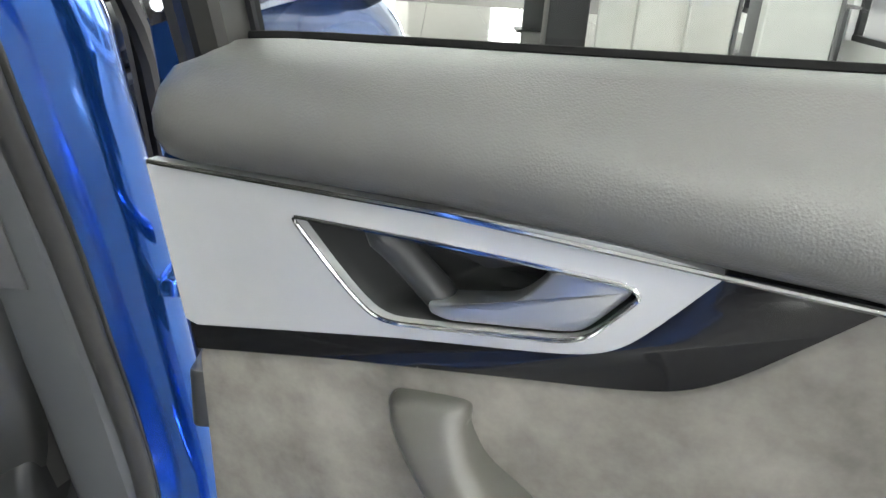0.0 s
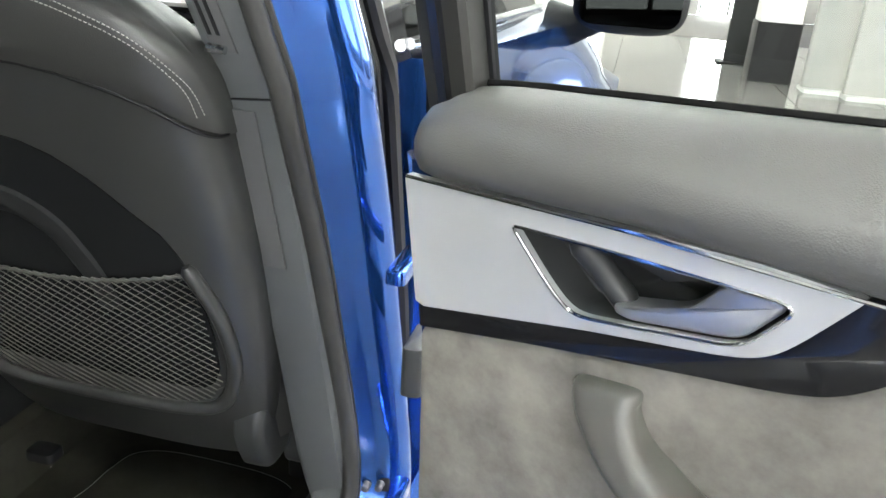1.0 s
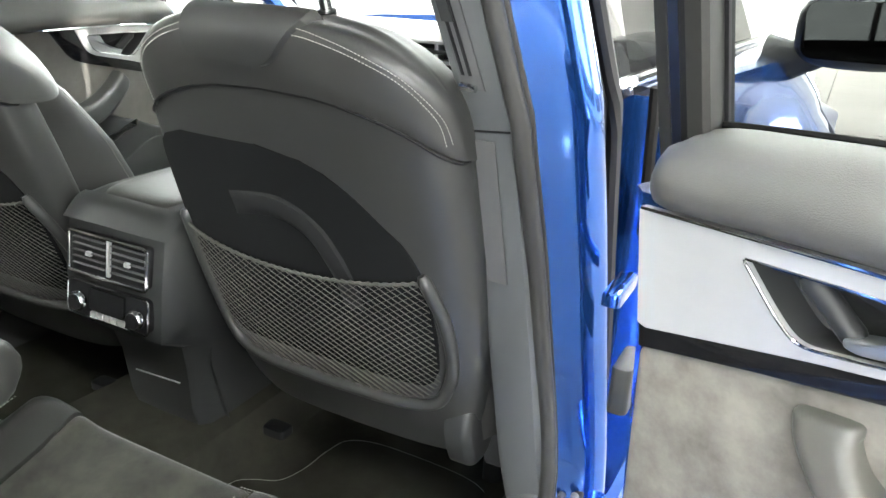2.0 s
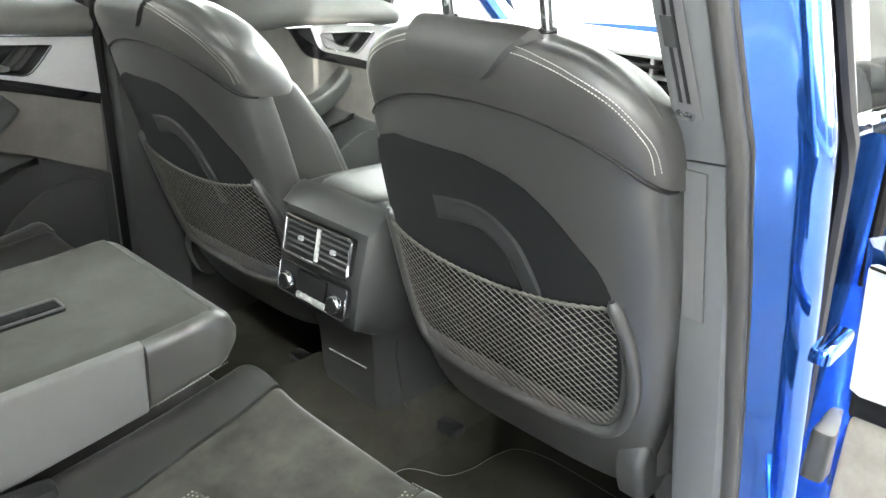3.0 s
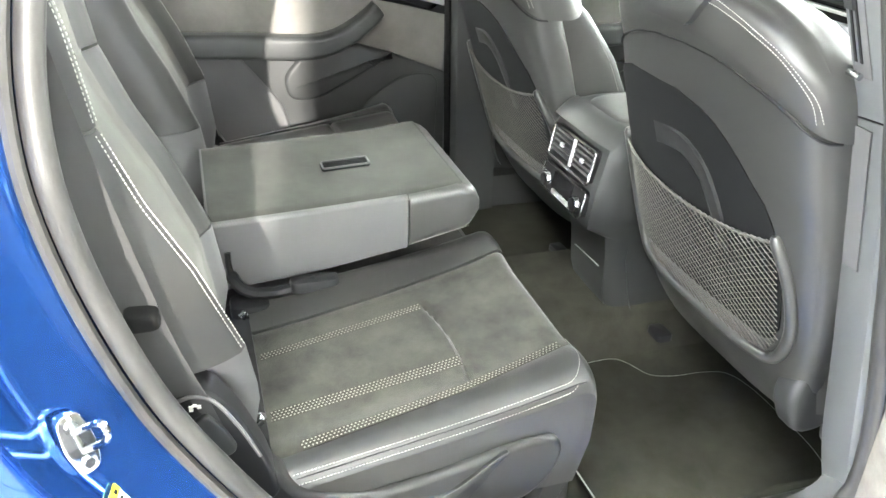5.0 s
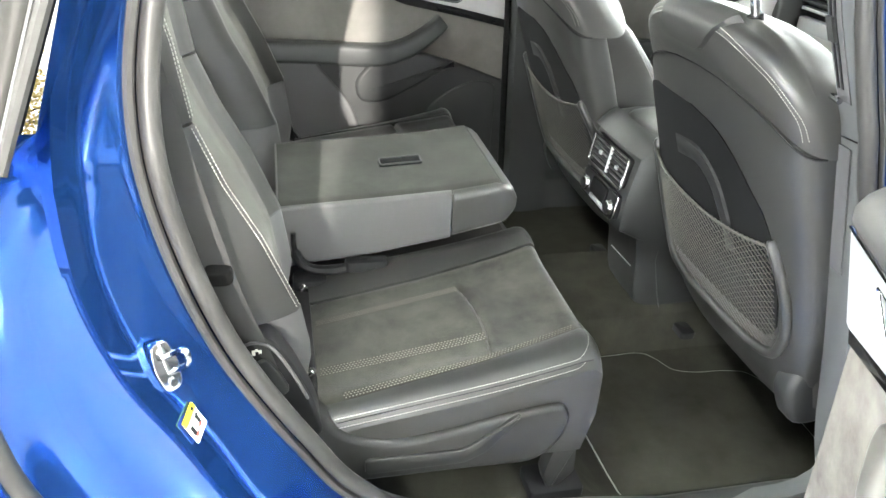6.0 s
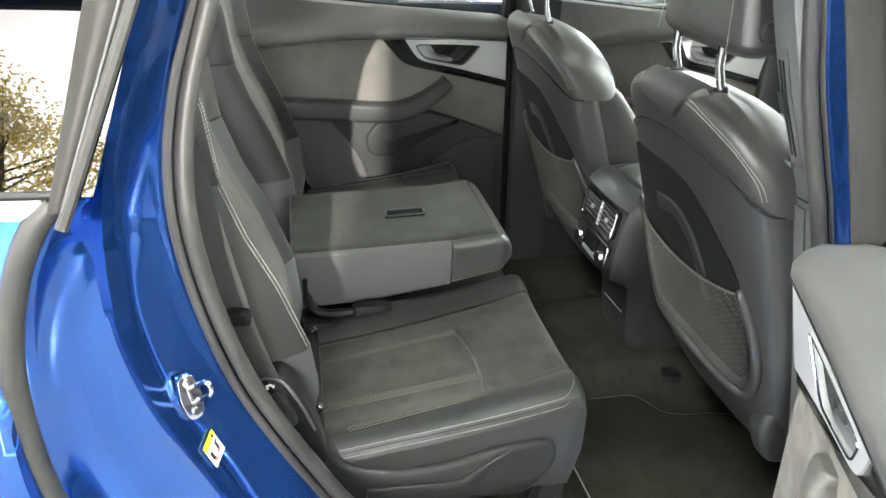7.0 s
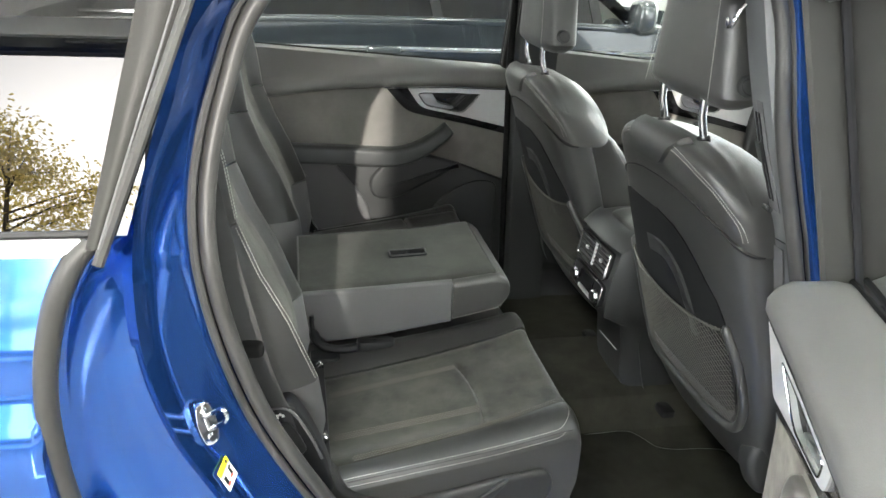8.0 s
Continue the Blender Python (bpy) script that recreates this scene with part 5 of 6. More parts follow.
    for f, g in ((.965, .35), (.89, .7), (.74, .9), (.45, 1.0), (.02, 1.0)):
        rows.append([tuple(mid_end + (Vector(r) - mid_end) * f + tip * g) for r in rows[len(spine) - 1]])
    part("pull_handle", Geo().grid(rows, close_u=True), PULL if hinge else DARKPL, root, "squared soft pull handle", smooth=50)
    if hinge:
        part("armrest_body", Geo().grid([[put(u, w, z - .03 * max(0.0, 1 - (u - .36) / .25) * (1 if z > .94 else 0)) for w, z in ((-.06, .978), (.0, .972), (.028, .958), (.034, .93), (.015, .905), (-.06, .88))] for u in np.linspace(.36, .96, 14)], caps=True), DARKPL, root)
    # lower pocket and loudspeaker field
    fore = -.02 if hinge else -.085
    dip = .11 if hinge else 0.0
    lowp = rounded([(fore, .80 - dip), (.02, .838 - dip), (.136, .883 - dip), (.27, .925 - dip), (.36, .92 - dip * .8), (.46, .90), (.60, .895), (.90, .90), (.93, .72), (.84, .56), (.76, .44), (fore, .42)], .02)
    part("lower_trim", plate(lowp, -.03, .012, .010, 4), DARKPL, root, "charcoal plastic lower trim")
    part("pocket_lid", plate(rounded([(.488, .745), (.615, .905), (.92, .91), (.92, .73), (.80, .60), (.46, .62)] if not hinge else [(.36, .78), (.60, .885), (.92, .90), (.92, .73), (.80, .60), (.44, .62)], [.05, .012, .02, .05, .05, .05]), -.01, .022, .010, 4), GREYPL, root, "grey plastic pocket panel")
    part("speaker_cover", plate(rounded([(.0, .815 - dip), (.075, .826 - dip), (.15, .80 - dip), (.225, .745 - dip), (.27, .67), (.24, .56), (.0, .50)], .04), -.01, .019, .005, 3), DARKPL, root, "loudspeaker cover")
    if not hinge:
        part("lower_bracket", plate(rounded([(.142, .886), (.27, .925), (.41, .915), (.485, .83), (.47, .755), (.38, .755), (.25, .825)], [.006, .03, .03, .03, .04, .04, .03]), -.01, .027, .014, 5), DARKPL, root, "swept bracket below the pull handle")
    # window frame
    def post(u, w, z):
        return put(u, w + .28 * (z - 1.24), z)
    zt = 1.63
    fp = [[post(u0 - .02 * (z - 1.24), w, z) for u0, w in ((-.012, -.056), (-.008, -.049), (.011, -.046), (.016, -.052), (.006, -.092), (-.02, -.12))] for z in np.linspace(1.20, zt, 8)]
    part("window_post", Geo().grid(fp, close_u=True, caps=True), POST, root, "grey plastic window post")
    fq = [[post(u0 - .02 * (z - 1.24), w, z) for u0, w in ((-.011, -.060), (-.020, -.056), (-.044, -.074), (-.046, -.10), (-.02, -.125))] for z in np.linspace(1.16, zt, 8)]
    part("frame_seal", Geo().grid(fq, close_u=True, caps=True), BLACK, root, "black frame seal")
    part("frame_edge", Geo().grid([[post(u0 - .02 * (z - 1.24), w, z) for u0, w in ((-.064, -.10), (-.082, -.105), (-.082, -.13), (-.05, -.13))] for z in np.linspace(1.0, zt, 8)], close_u=True, caps=True), POST, root)
    ob = [(0.0, zt), (.35, zt + .03), (.70, zt + .0), (.86, zt - .08), (.98, 1.44), (1.04, 1.29)]
    part("window_frame", Geo().tube([post(u, -.085, z) for u, z in curve(ob, 5)], .024, n=8), PILLAR, root, "dark window frame")
    top = curve(ob, 6)
    part("glass_run", Geo().grid([[post(u0 - .02 * (z - 1.24), w, z) for u0, w in ((.004, -.092), (.010, -.093), (.010, -.104), (.002, -.105))] for z in np.linspace(1.22, zt, 8)], close_u=True, caps=True), BLACK, root, "black glass run")
    gl = part("window_pane", Geo().grid([[post(u, -.098, sill(u) - .02 + (z - sill(u) + .02) * k / 4) for k in range(5)] for u, z in top]), SIDEPANE, root, "clear side window glass")
    gl.visible_shadow = False
    if hinge:
        for z in (.60, .978):
            part("hinge", Geo().block((-.088, .19, z - .009), (-.062, .29, z + .009), .004), paint, root, "painted door hinge")
        part("check_strap", Geo().block((-.062, .19, .815), (-.034, .27, .885), .005), DARKPL, root, "grey door check strap")
    return root


near_door = car_door("open_car_door", (1.004, .383), (.922, -.387, 0), (-.387, -.922, 0), "wide open car door with grey suede, aluminium trim and handle", BLUE, True)
car_door("closed_car_door", (-.72, .445), (0, -1, 0), (1, 0, 0), "closed far-side car door with grey suede and aluminium trim", BLUE)
car_door("closed_car_door", (-.74, 1.44), (0, -1, 0), (1, 0, 0), "closed front car door with aluminium handle trim", BLUE, cut=.80)

# inside of the near front door, seen past the seat
fi = thing("front_door_inside", (0, 0, 0), "closed near front door, charcoal inner trim", "car door", "doors of the car")
part("inner_panel", Geo().grid([[(.755 - .02 * math.sin(k), y, z) for y in np.linspace(.80, 1.95, 8)] for k, z in ((0, .45), (.4, .7), (1, .95), (1.5, 1.05), (2.4, 1.15), (2.9, 1.19), (0, 1.205))]), DARKPL, fi)
part("sill_pad", Geo().tube([(.775, y, 1.185) for y in np.linspace(.80, 1.95, 8)], .03, n=10), SOFT, fi)
part("trim_line", Geo().tube([(.74, y, 1.10) for y in np.linspace(.80, 1.6, 8)], .012, n=8), ALU, fi)

# far centre pillar
rows = []
for y, z in curve([(.42, 1.62), (.435, 1.40), (.449, 1.20), (.462, .90), (.48, .46), (.485, .33)], 6):
    tx = .25 * max(0.0, z - 1.2)
    rows.append([(-.79 + tx, y + .16, z), (-.79 + tx, y, z), (-.72 + tx, y + .006, z), (-.695 + tx, y + .022, z), (-.69 + tx, y + .08, z), (-.70 + tx, y + .16, z)])
tagged(part("far_centre_pillar", Geo().grid(rows, close_u=True, caps=True), DARKPL), "dark grey far centre pillar trim", "pillar trim", "", "structure")

part("far_door_seal", Geo().tube([(-.712 + .25 * max(0.0, z - 1.2), y - .004, z) for y, z in curve([(.42, 1.62), (.435, 1.40), (.449, 1.20), (.462, .90), (.48, .46)], 6)], .011, n=8), WIPER, body, "black rubber seal beside the far pillar")
# ---- outer body of the near side ----
rear_edge = [(y, z) for y, z in curve(OUTER[:9], 5)]
rows = []
for y, z in rear_edge:
    if z < 1.275:
        rows.append([(.925, y - .012, z)] + [(body_x(z, y - d), y - d, z) for d in (.02, .035, .08, .2, .4, .7, 1.0, 1.3)])
part("quarter_panel", Geo().grid(rows), BLUE, body, "glossy blue rear quarter panel", smooth=60)
low_edge = [(y, z) for y, z in rear_edge if z < 1.30]
part("rear_edge_seal", Geo().tube([(.918 - .28 * max(0, z - 1.25), y - .012 + .02 * max(0, (z - 1.25) / .05), z) for y, z in low_edge], [.0165 - .006 * min(1, max(0, (z - 1.24) / .06)) for y, z in low_edge], n=10, up=(1, 0, 0)), RUBBER, body, "broad grey rubber edge seal")
part("belt_trim", Geo().grid([[(x, y, z) for y in np.linspace(-.565, -1.7, 10)] for x, z in ((.895, 1.256), (.918, 1.257), (.924, 1.264), (.920, 1.280), (.90, 1.283))]), WHITECAR, body, "pale bright window trim")
part("pane_rubber", Geo().tube([(.914, y, 1.287) for y in np.linspace(-.55, -1.7, 10)], .006, n=8), BLACK, body)
pane = []
for k in range(7):
    z = 1.285 + .42 * k / 6
    pane.append([(.917 - .30 * (z - 1.285), y, z) for y in np.linspace(-.545 + .30 * (z - 1.285) + .035, -1.65, 8)])
part("quarter_window", Geo().grid(pane), TINT, body, "dark tinted rear quarter window")
def rear_post(z, f):
    """Across the cover between the quarter window and the door opening, f from 0 to 1."""
    k = (z - 1.285) / .283
    y0, y1 = -.556 + .072 * k, -.536 + .105 * k
    return (.924 - .30 * (z - 1.285) + .006 * math.sin(f * math.pi), y0 + (y1 - y0) * f, z)


part("window_surround", Geo().grid([[rear_post(z, f) for f in (0, .1, .3, .5, .7, .85, 1.0, 1.15)] for z in np.linspace(1.272, 1.72, 12)]), SURROUND, body, "grey rear pillar cover")
# highlight along the jamb edge, modelled as a lighter tube
part("edge_highlight", Geo().tube([rear_post(z, .86) for z in np.linspace(1.272, 1.72, 12)], .0018, n=6), GREYPL, body, "jamb edge highlight as a thin grey tube")
part("pillar_rubber", Geo().tube([rear_post(z, 1.15) for z in np.linspace(1.25, 1.72, 12)], .008, n=8), RUBBER, body, "thin rubber lip")
part("quarter_inner", Geo().grid([[(.80 - .28 * max(0, z - 1.2), y, z) for y in (-.52, -.9, -1.4, -1.9)] for z in (.5, .9, 1.25)]), PILLAR, body)

# front door outside, front wing, bonnet
def front_x(z, y):
    """The front door's skin swells towards the wheel arch."""
    return body_x(z, y) + .05 * min(1.0, max(0.0, (y - .9) / .8)) + .16 * max(0.0, min(1.0, (y - 1.1) / .7)) ** 1.5 * max(0.0, 1 - abs(z - 1.0) / .3) + .03 * max(0.0, (z - 1.0) / .2)


rows = [[(front_x(z, y), y, z) for y in list(np.linspace(.875, 1.95, 12))] for z in (.34, .5, .65, .8, .9, 1.0, 1.03, 1.06, 1.1, 1.15, 1.20)]
fd = thing("front_door_outside", (0, 0, 0), "closed blue front door seen from outside", "car door", "doors of the car")
part("skin", Geo().grid(rows), BLUE, fd, smooth=60)
def belt_x(y):
    return .848 + .05 * max(0.0, y - .9)


part("shoulder", Geo().grid([[(front_x(1.2, y) * (1 - f) + belt_x(y) * f, y, 1.20 + .016 * math.sin(f * math.pi / 2)) for y in np.linspace(.875, 1.95, 12)] for f in (0, .15, .4, .7, 1)]), BLUE, fd, "rounded blue shoulder under the window", smooth=60)
part("belt_strip", Geo().tube([(belt_x(y) + .004, y, 1.222) for y in np.linspace(.86, 1.98, 12)], .009, n=8), CHROME, fd, "bright belt strip")
part("window_pane", Geo().grid([[(belt_x(y) - .004 - .28 * (z - 1.21), y, z) for y in (.80 + .1 * (1.65 - z), .9, 1.2, 1.5, 1.98 - .9 * (z - 1.21))] for z in (1.21, 1.35, 1.5, 1.62)]), DOORGLASS, fd, "dark side window")
part("pillar_cover", Geo().grid([[(belt_x(y) - .28 * (z - 1.21), y, z) for y in (.80, .88)] for z in (1.2, 1.4, 1.62)]), BLACKGLASS, fd, "gloss black pillar cover")
part("edge_strip", Geo().tube([(.90 - .02 * (z - .9), .862 - .10 * (z - 1.0), z) for z in np.linspace(.98, 1.22, 6)], .010, n=8), WIPER, fd, "black rubber strip on the door's rear edge")
mirror = part("mirror_housing", Geo().blob((1.15, 1.70, 1.275), (.135, .075, .085), .6), BLACK, fd, "black door mirror housing")
part("mirror_glass", Geo().prism(round_rect(-.112, -.062, .118, .066, .03), lambda u, v, w: (1.148 + u, 1.622 - w + .03 * u + .03 * v, 1.276 + v), 0, .004), MIRROR, mirror)
part("mirror_foot", Geo().tube([(.96, 1.72, 1.20), (1.02, 1.71, 1.20), (1.08, 1.70, 1.225)], [.055, .045, .035], n=12), BLACK, mirror)
rows = [[(body_x(z, y) + .21 * max(0.0, 1 - abs(z - 1.0) / .5) * min(1.0, max(0.0, 3.1 - y) / .7) - .05 * max(0, (y - 2.6)) ** 2, y, z) for y in np.linspace(1.955, 3.1, 9)] for z in (.45, .65, .8, .86, .92, .96, .99)]
part("front_wing", Geo().grid(rows + [[(x - .15, y, z + .03) for x, y, z in rows[-1]]]), BLUE, body, "blue front wing", smooth=60)
part("bonnet", Geo().grid([[(x, y, .97 + .05 * (1 - (x / .8) ** 2) - .09 * max(0, y - 2.1)) for x in np.linspace(-.76, .76, 9)] for y in np.linspace(1.95, 3.05, 8)]), BLUE, body)
part("sill_cover", Geo().grid([[(x, y, z) for y in np.linspace(-.5, 2.0, 6)] for x, z in ((.765, .43), (.785, .425), (.80, .40), (.90, .36), (.94, .28), (.90, .22))]), BLUE, body)
tagged(part("sill_trim", Geo().grid([[(x, y, z) for x, z in ((.692, .345), (.706, .39), (.722, .425), (.742, .442), (.766, .444), (.775, .43))] for y in np.linspace(-.48, 1.9, 24)]), DARKPL), "charcoal plastic sill trim", "sill trim", "", "structure")
tagged(part("far_sill_trim", Geo().grid([[(x, y, z) for x, z in ((-.71, .345), (-.73, .40), (-.75, .448), (-.79, .462), (-.80, .55), (-.80, .66))] for y in np.linspace(-.48, 1.9, 24)]), DARKPL), "charcoal plastic sill trim of the far side", "sill trim", "", "structure")
# roof, windscreen and dashboard
def roof_z(x, y, top):
    return top - .06 * (x / .66) ** 2 - .10 * max(0, y - .6) ** 1.5 - .03 * max(0, -y - .6) ** 2


def roof_sheet(top, x0, x1, y0, y1):
    """A roof sheet with an oblong opening for the added, unseen glass."""
    g = Geo()
    for xa, xb, ya, yb in ((-x1, -x0, -1.9, y1 + .35), (x0, x1, -1.9, y1 + .35), (-x0, x0, -1.9, y0), (-x0, x0, y1, y1 + .35)):
        g.grid([[(x, y, roof_z(x, y, top)) for x in np.linspace(xa, xb, 6)] for y in np.linspace(ya, yb, 14)])
    return g


part("roof_skin", roof_sheet(1.735, .46, .70, -1.0, .85), BLUE, body)
rf = part("headliner", roof_sheet(1.70, .47, .69, -1.02, .87), HEADLINER)
tagged(rf, "pale fabric headliner round the added roof opening", "headliner", "", "structure")
# roof glass added out of view; its tint sets the light from above
gr = part("roof_glass", Geo().grid([[(x, y, roof_z(x, y, 1.733)) for x in np.linspace(-.46, .46, 6)] for y in np.linspace(-1.0, .85, 10)]), ROOFPANE, body, "unseen tinted roof glass, added to light the cabin")
gr.visible_shadow = False
ws = part("windscreen", Geo().grid([[(x, 1.25 + .80 * k / 5 + .06 * (1 - (x / .7) ** 2), 1.645 - .455 * k / 5) for x in np.linspace(-.66 - .01 * k, .66 + .01 * k, 9)] for k in range(6)]), PANE, body, "clear windscreen")
ws.visible_shadow = False
for s in (1, -1):
    part("windscreen_pillar", Geo().tube([(s * .66, 1.2, 1.65), (s * .74, 1.7, 1.40), (s * .78, 2.05, 1.16)], .035, n=8), BLUE, body)
    part("roof_rail", Geo().tube([(s * .67, 1.2, 1.64), (s * .675, .5, 1.685), (s * .675, -.4, 1.685), (s * .66, -1.6, 1.62)], .035, n=8), BLUE, body)
dash = thing("dashboard", (0, 1.50, .45), "wide dashboard, glare put in as pale colour, with a dark slatted vent band", "dashboard")
part("top_pad", Geo().grid([[(x, y, z - .03 * (x / .75) ** 4) for x in np.linspace(-.74, .74, 15)] for y, z in ((.02, .735), (.03, .752), (.10, .765), (.30, .758), (.58, .742))]), DASHGLARE, dash, "upper dashboard panel, pale for its glare")
part("lower_dash", Geo().block((-.74, .03, .15), (.74, .6, .60), .02), DASHGLARE, dash, "lower dashboard panel, pale for its glare")
for k in range(5):
    part("vent_slat", Geo().block((-.72, .004 * k, .728 - .026 * k), (.72, .05, .738 - .026 * k), .002), SATIN if k % 2 == 0 else DARKPL, dash)
for x in (-.5, -.15, .15, .36, .52, .66):
    part("vent_vane", Geo().block((x, .006, .62), (x + .012, .045, .735), .002), SATIN, dash)
part("side_closing", Geo().block((-.775, -.06, -.05), (-.735, .6, .72), .01), DARKPL, dash, "charcoal end panel of the dashboard")
part("vent_backing", Geo().block((-.72, .04, .58), (.72, .08, .735), .004), BLACK, dash)
part("dash_trim", Geo().block((-.72, .012, .555), (.72, .06, .60), .006), ALU, dash, "bright trim strip below the vents")
part("rear_bulkhead", Geo().block((-.74, -2.0, .5), (.74, -1.95, 1.2), .01), DARKPL, body)

# rest of the body, closing it round
part("far_quarter_panel", Geo().grid([[(-body_x(z, y), y, z) for y in np.linspace(-.62, -1.92, 9)] for z in (.34, .5, .7, .9, 1.03, 1.06, 1.15, 1.26)]), BLUE, body, smooth=60)
part("far_front_wing", Geo().grid([[(-body_x(z, y), y, z) for y in np.linspace(1.5, 3.1, 9)] for z in (.34, .5, .65, .8, .86, .92, .96, 1.0)]), BLUE, body, smooth=60)
part("tailgate", Geo().grid([[(x, -1.93 - .10 * (1 - (x / .95) ** 2) + .35 * max(0, z - 1.1), z) for x in np.linspace(-.93, .93, 13)] for z in (.34, .6, .9, 1.1, 1.3, 1.5, 1.64)]), BLUE, body)
part("front_panel", Geo().grid([[(x, 3.08 + .14 * (1 - (x / .95) ** 2), z) for x in np.linspace(-.93, .93, 13)] for z in (.30, .5, .7, .88, .94)]), BLUE, body)
for x in (-.86, .86):
    for y in (-1.35, 2.45):
        s = 1 if x > 0 else -1
        tyre = part("tyre", Geo().tube([(x - s * .12, y, .375), (x - s * .08, y, .375), (x + s * .06, y, .375), (x + s * .10, y, .375)], [.34, .375, .375, .34], n=36), TYRE, body)
        part("rim", Geo().tube([(x + s * .07, y, .375), (x + s * .105, y, .375), (x + s * .09, y, .375)], [.27, .26, .08], n=30), SATIN, tyre)


# ---- other cars and things in the showroom ----
mesh_part = part


def parked_car(name, at, paint, label, tall=1.0):
    """A parked car; its frame has x across, y along, origin on the ground below its middle."""
    root = thing(name, at, label, "car", "parked cars")

    def part(name, geo, *more, **named):
        """As part(), with the upper body raised to the height of a tall car."""
        if name not in ("wheel", "rim"):
            geo.v = [(x, y, z if z < .5 else .5 + (z - .5) * tall) for x, y, z in geo.v]
        return mesh_part(name, geo, *more, **named)

    def half(z):
        return .93 - .13 * ((z - .75) / .5) ** 2
    low = curve([(-2.45, .45), (-2.42, .75), (-2.30, .98), (-1.0, 1.03), (0, 1.02), (1.0, .99), (1.6, .95), (2.25, .82), (2.45, .55), (2.40, .35)], 6)
    for s in (1, -1):
        rows = []
        for z in (.28, .4, .55, .7, .80, .86, .90, .97):
            rows.append([(s * half(z), y, z + (.06 * (1 - (y / 2.5) ** 2) if z > .9 else 0)) for y in np.linspace(-2.35, 2.3, 24)])
        part("body_side", Geo().grid(rows), paint, root, smooth=60)
        part("side_window", Geo().grid([[(s * (.80 - .22 * k), y, 1.0 + .42 * k) for y in np.linspace(-1.9 + .5 * k, 1.15 - .75 * k, 12)] for k in (0, .35, .7, 1)]), TINT, root, "dark side windows")
        part("belt_strip", Geo().tube([(s * .815, y, 1.005) for y in np.linspace(-1.95, 1.2, 12)], .012, n=6), CHROME, root)
        part("side_strip", Geo().tube([(s * (half(.905) + .004), y, .905) for y in np.linspace(-2.0, 1.9, 12)], .010, n=6), CHROME, root)
        part("body_crease", Geo().tube([(s * (half(.955) - .006), y, .962 + .05 * (1 - (y / 2.5) ** 2)) for y in np.linspace(-2.2, 2.0, 12)], .014, n=8), paint, root)
        for y in (-1.05, -.02, .95):
            part("window_post", Geo().grid([[(s * (.805 - .22 * k), y + d - .12 * k, 1.0 + .42 * k) for d in (-.03, .03)] for k in (0, .5, 1)]), BLACK, root)
        for y in (-.35, .72):
            part("door_handle", Geo().blob((s * .925, y, .90), (.022, .10, .016), .6), paint, root)
            part("door_gap", Geo().tube([(s * (half(z) + .001), y - .16 - .02 * z, z) for z in (.35, .6, .85, .98)], .004, n=5), BLACK, root)
        part("door_mirror", Geo().blob((s * 1.02, 1.12, 1.06), (.11, .06, .07), .6), paint, root)
        for y in (-1.48, 1.5):
            wh = part("wheel", Geo().tube([(s * .74, y, .36), (s * .78, y, .36), (s * .92, y, .36), (s * .95, y, .36)], [.33, .36, .36, .33], n=32), TYRE, root)
            part("rim", Geo().tube([(s * .93, y, .36), (s * .955, y, .36), (s * .94, y, .36)], [.26, .255, .10], n=28), CHROME, wh)
    part("roof", Geo().grid([[(x, y, 1.44 - .05 * (x / .6) ** 2 - .10 * max(0, abs(y + .4) - .8) ** 2) for x in np.linspace(-.60, .60, 7)] for y in np.linspace(-1.5, .55, 10)]), paint, root)
    part("bonnet", Geo().grid([[(x, y, 1.02 - .02 * (x / .8) ** 2 - .13 * max(0, y - 1.2) ** 1.5) for x in np.linspace(-.82, .82, 9)] for y in np.linspace(1.1, 2.4, 8)]), paint, root)
    part("windscreen", Geo().grid([[(x * (1 - .18 * k), 1.25 - .75 * k, 1.01 + .41 * k) for x in np.linspace(-.78, .78, 7)] for k in (0, .5, 1)]), TINT, root)
    part("rear_window", Geo().grid([[(x * (1 - .18 * k), -2.05 + .55 * k, 1.01 + .41 * k) for x in np.linspace(-.78, .78, 7)] for k in (0, .5, 1)]), TINT, root)
    for y in (-2.4, 2.38):
        part("bumper", Geo().grid([[(x, y * (1 - .05 * (x / .9) ** 2), z) for x in np.linspace(-.9, .9, 9)] for z in (.28, .5, .75, .95)]), paint, root)
    return root


parked_car("parked_car", (-3.35, .55, 0), DARKGREY, "dark grey metallic car parked alongside", 1.40)

col = thing("column", (2.95, 10.6, 0), "white square column with a black plinth", "column")
part("shaft", Geo().block((-.25, -.25, .75), (.25, .25, 4.6), .01), WHITE, col)
part("plinth", Geo().block((-.27, -.27, 0), (.27, .27, .75), .01), BLACK, col)
for x, y, w, a in ((3.55, 9.9, .30, 0), (4.0, 9.6, .34, 0), (4.45, 9.2, .28, 0), (4.75, 7.6, .42, 14)):
    board = thing("display_board", pose(x, y, 0, 0, 0, a), "tall white display board with a grey edge", "display board", "display boards")
    part("board", Geo().block((-w, -.05, .06), (w, .05, 2.6), .008), BOARD, board)
    part("edge", Geo().block((w + .002, -.06, 0), (w + .05, .06, 2.62), .006), GREYPL, board)
    part("foot", Geo().block((-w, -.2, 0), (w, .2, .055), .008), WHITE, board)
table = thing("display_table", (6.0, 10.4, 0), "grey display table behind the boards", "table")
part("top", Geo().block((-.6, -.5, .78), (.6, .5, .82), .008), GREYPL, table)
part("body", Geo().block((-.5, -.4, 0), (.5, .4, .778), .008), DARKPL, table)
dk = thing("display_stand", (2.75, 12.2, 0), "dark slim display stand", "display stand")
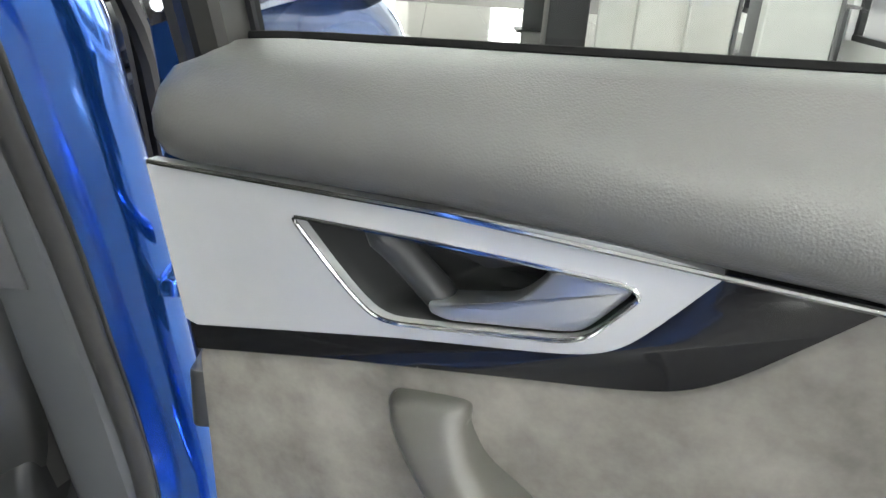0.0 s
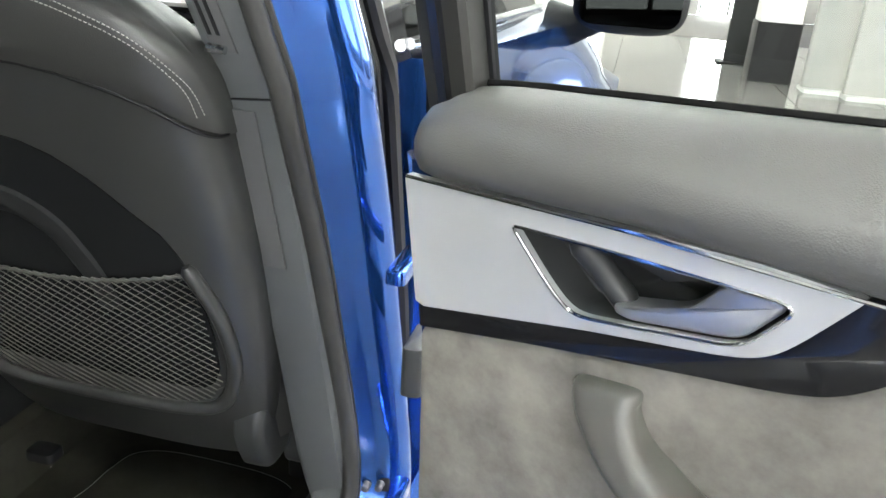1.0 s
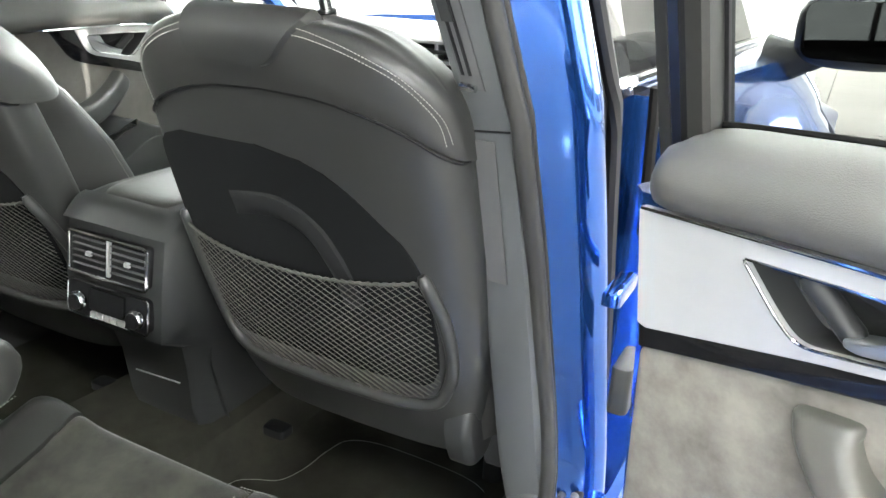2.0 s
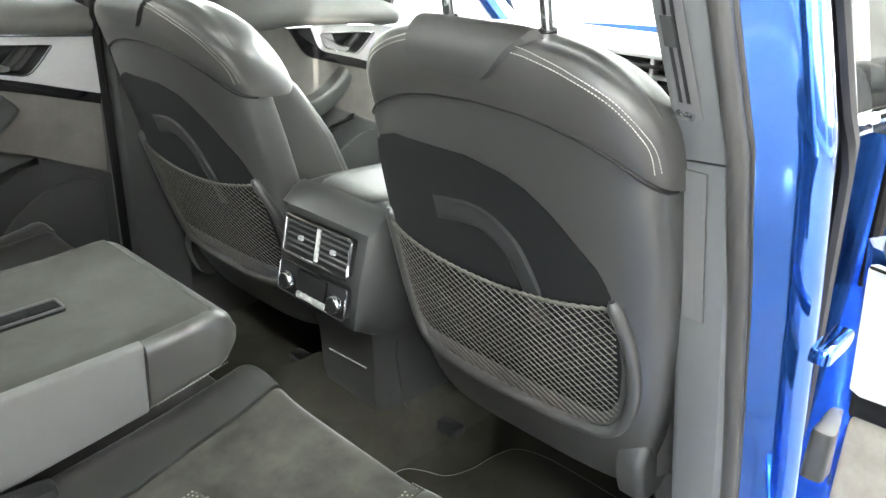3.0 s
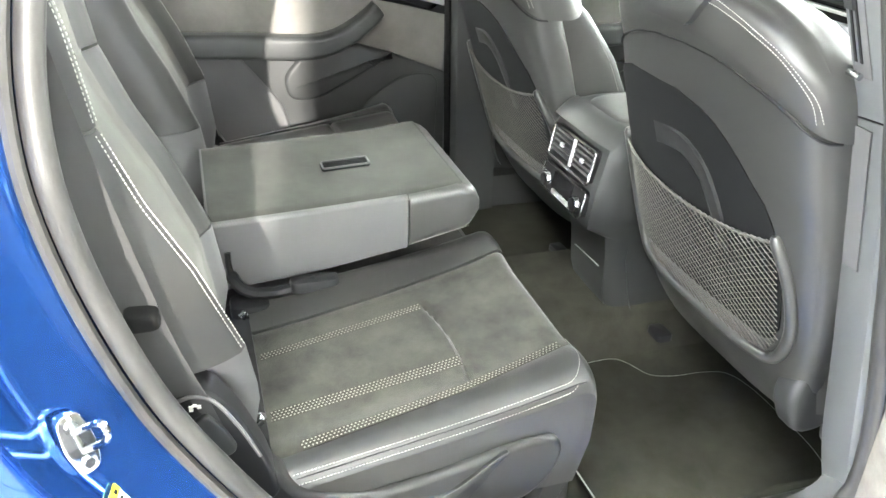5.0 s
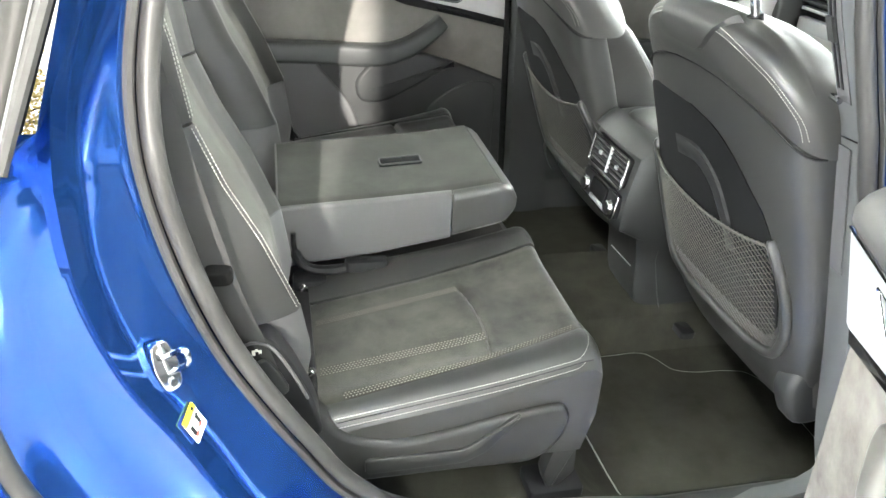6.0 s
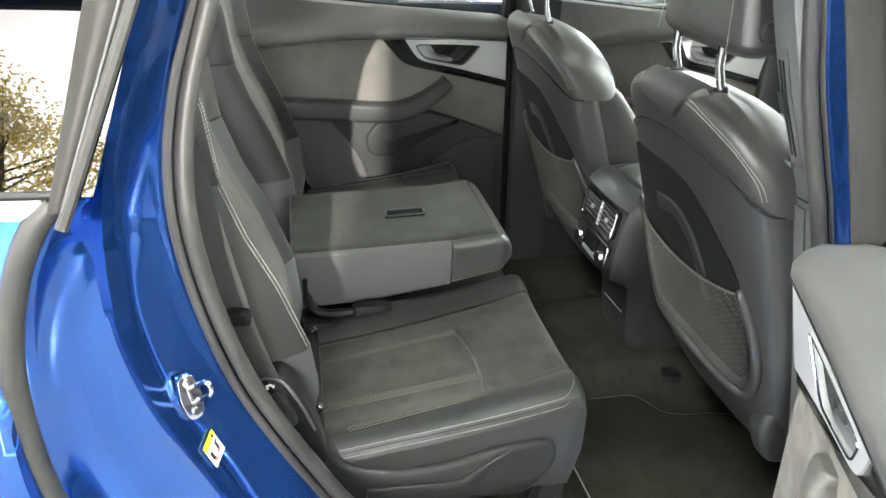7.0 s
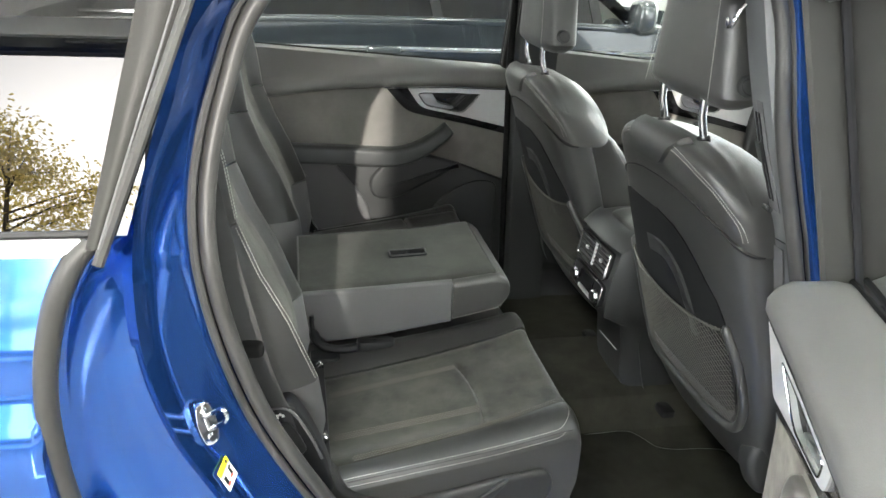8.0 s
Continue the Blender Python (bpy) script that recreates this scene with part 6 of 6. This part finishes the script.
part("panel", Geo().block((-.2, -.06, .03), (.2, .06, 1.7), .01), DARKPL, dk)
part("foot", Geo().block((-.3, -.25, 0), (.3, .25, .03), .008), BLACK, dk)

# ceiling lamps
for x in (-6.0, -2.5, 1.0, 4.5):
    for y in (-6.0, -2.0, 2.0, 6.0, 14.0):
        if x < .5 and y > 5:
            continue
        lamp = thing("ceiling_lamp", (x, y, 4.6), "flat square ceiling light panel", "ceiling lamp", "ceiling lamps")
        part("frame", Geo().block((-.62, -.32, -.06), (.62, .32, 0), .006), WHITE, lamp)
        part("diffuser", Geo().block((-.58, -.28, -.068), (.58, .28, -.061), .003), LAMPGLOW, lamp)

# tree outside the glazing
def tree(at, h, seed, label):
    rnd = random.Random(seed)
    root = thing("tree", at, label, "tree", "trees outside")
    g = Geo()
    g.tube(curve([(0, 0, 0), (.05, .04, h * .3), (-.05, .02, h * .6), (0, 0, h * .95)], 5), [.16 - .14 * k / 15 for k in range(16)], n=8)
    tips = []
    for k in range(26):
        z = h * (.3 + .65 * rnd.random())
        a = rnd.random() * 6.283
        ln = h * .30 * (1.15 - abs(z / h - .55)) * (.6 + .6 * rnd.random())
        e = (math.cos(a) * ln, math.sin(a) * ln, z + ln * .35)
        g.tube([(0, 0, z), (e[0] * .5, e[1] * .5, z + ln * .22), e], [.028, .016, .006], n=5)
        tips += [(e[0] * q, e[1] * q, z + ln * .35 * q) for q in (.5, .7, .85, 1)]
    part("trunk", g, BARK, root)
    lv = Geo()
    for tx, ty, tz in tips:
        for _ in range(130):
            c = Vector((tx + rnd.gauss(0, .32), ty + rnd.gauss(0, .32), tz + rnd.gauss(0, .22)))
            d = Vector((rnd.gauss(0, 1), rnd.gauss(0, 1), rnd.gauss(0, .6))).normalized() * .05
            n = d.cross(Vector((rnd.gauss(0, 1), rnd.gauss(0, 1), rnd.gauss(0, 1)))).normalized() * .023
            k = lv.add([c - d, c + n, c + d, c - n])
            lv.f.append((k, k + 1, k + 2, k + 3))
    part("crown", lv, LEAF, root, "loose yellow-green crown", smooth=0, weld=False)


tree((15.0, -5.7, -.12), 6.4, 3, "young street tree with thinning autumn leaves")
tree((14.0, 4.0, -.12), 7.0, 5, "young street tree with thinning autumn leaves")

# floor tiles
tile = Geo().block((-.496, -.496, -.012), (.496, .496, 0), .002)
first = None
for i in range(12):
    for j in range(20):
        x, y = -5.0 + i + .5, -4.0 + j + .5
        if first is None:
            first = part("tile", tile, TILE, bpy.data.objects["floor"], smooth=0)
            ob = first
        else:
            ob = new("tile", first.data)
            ob.parent = bpy.data.objects["floor"]
        ob.location = (x, y, .008)
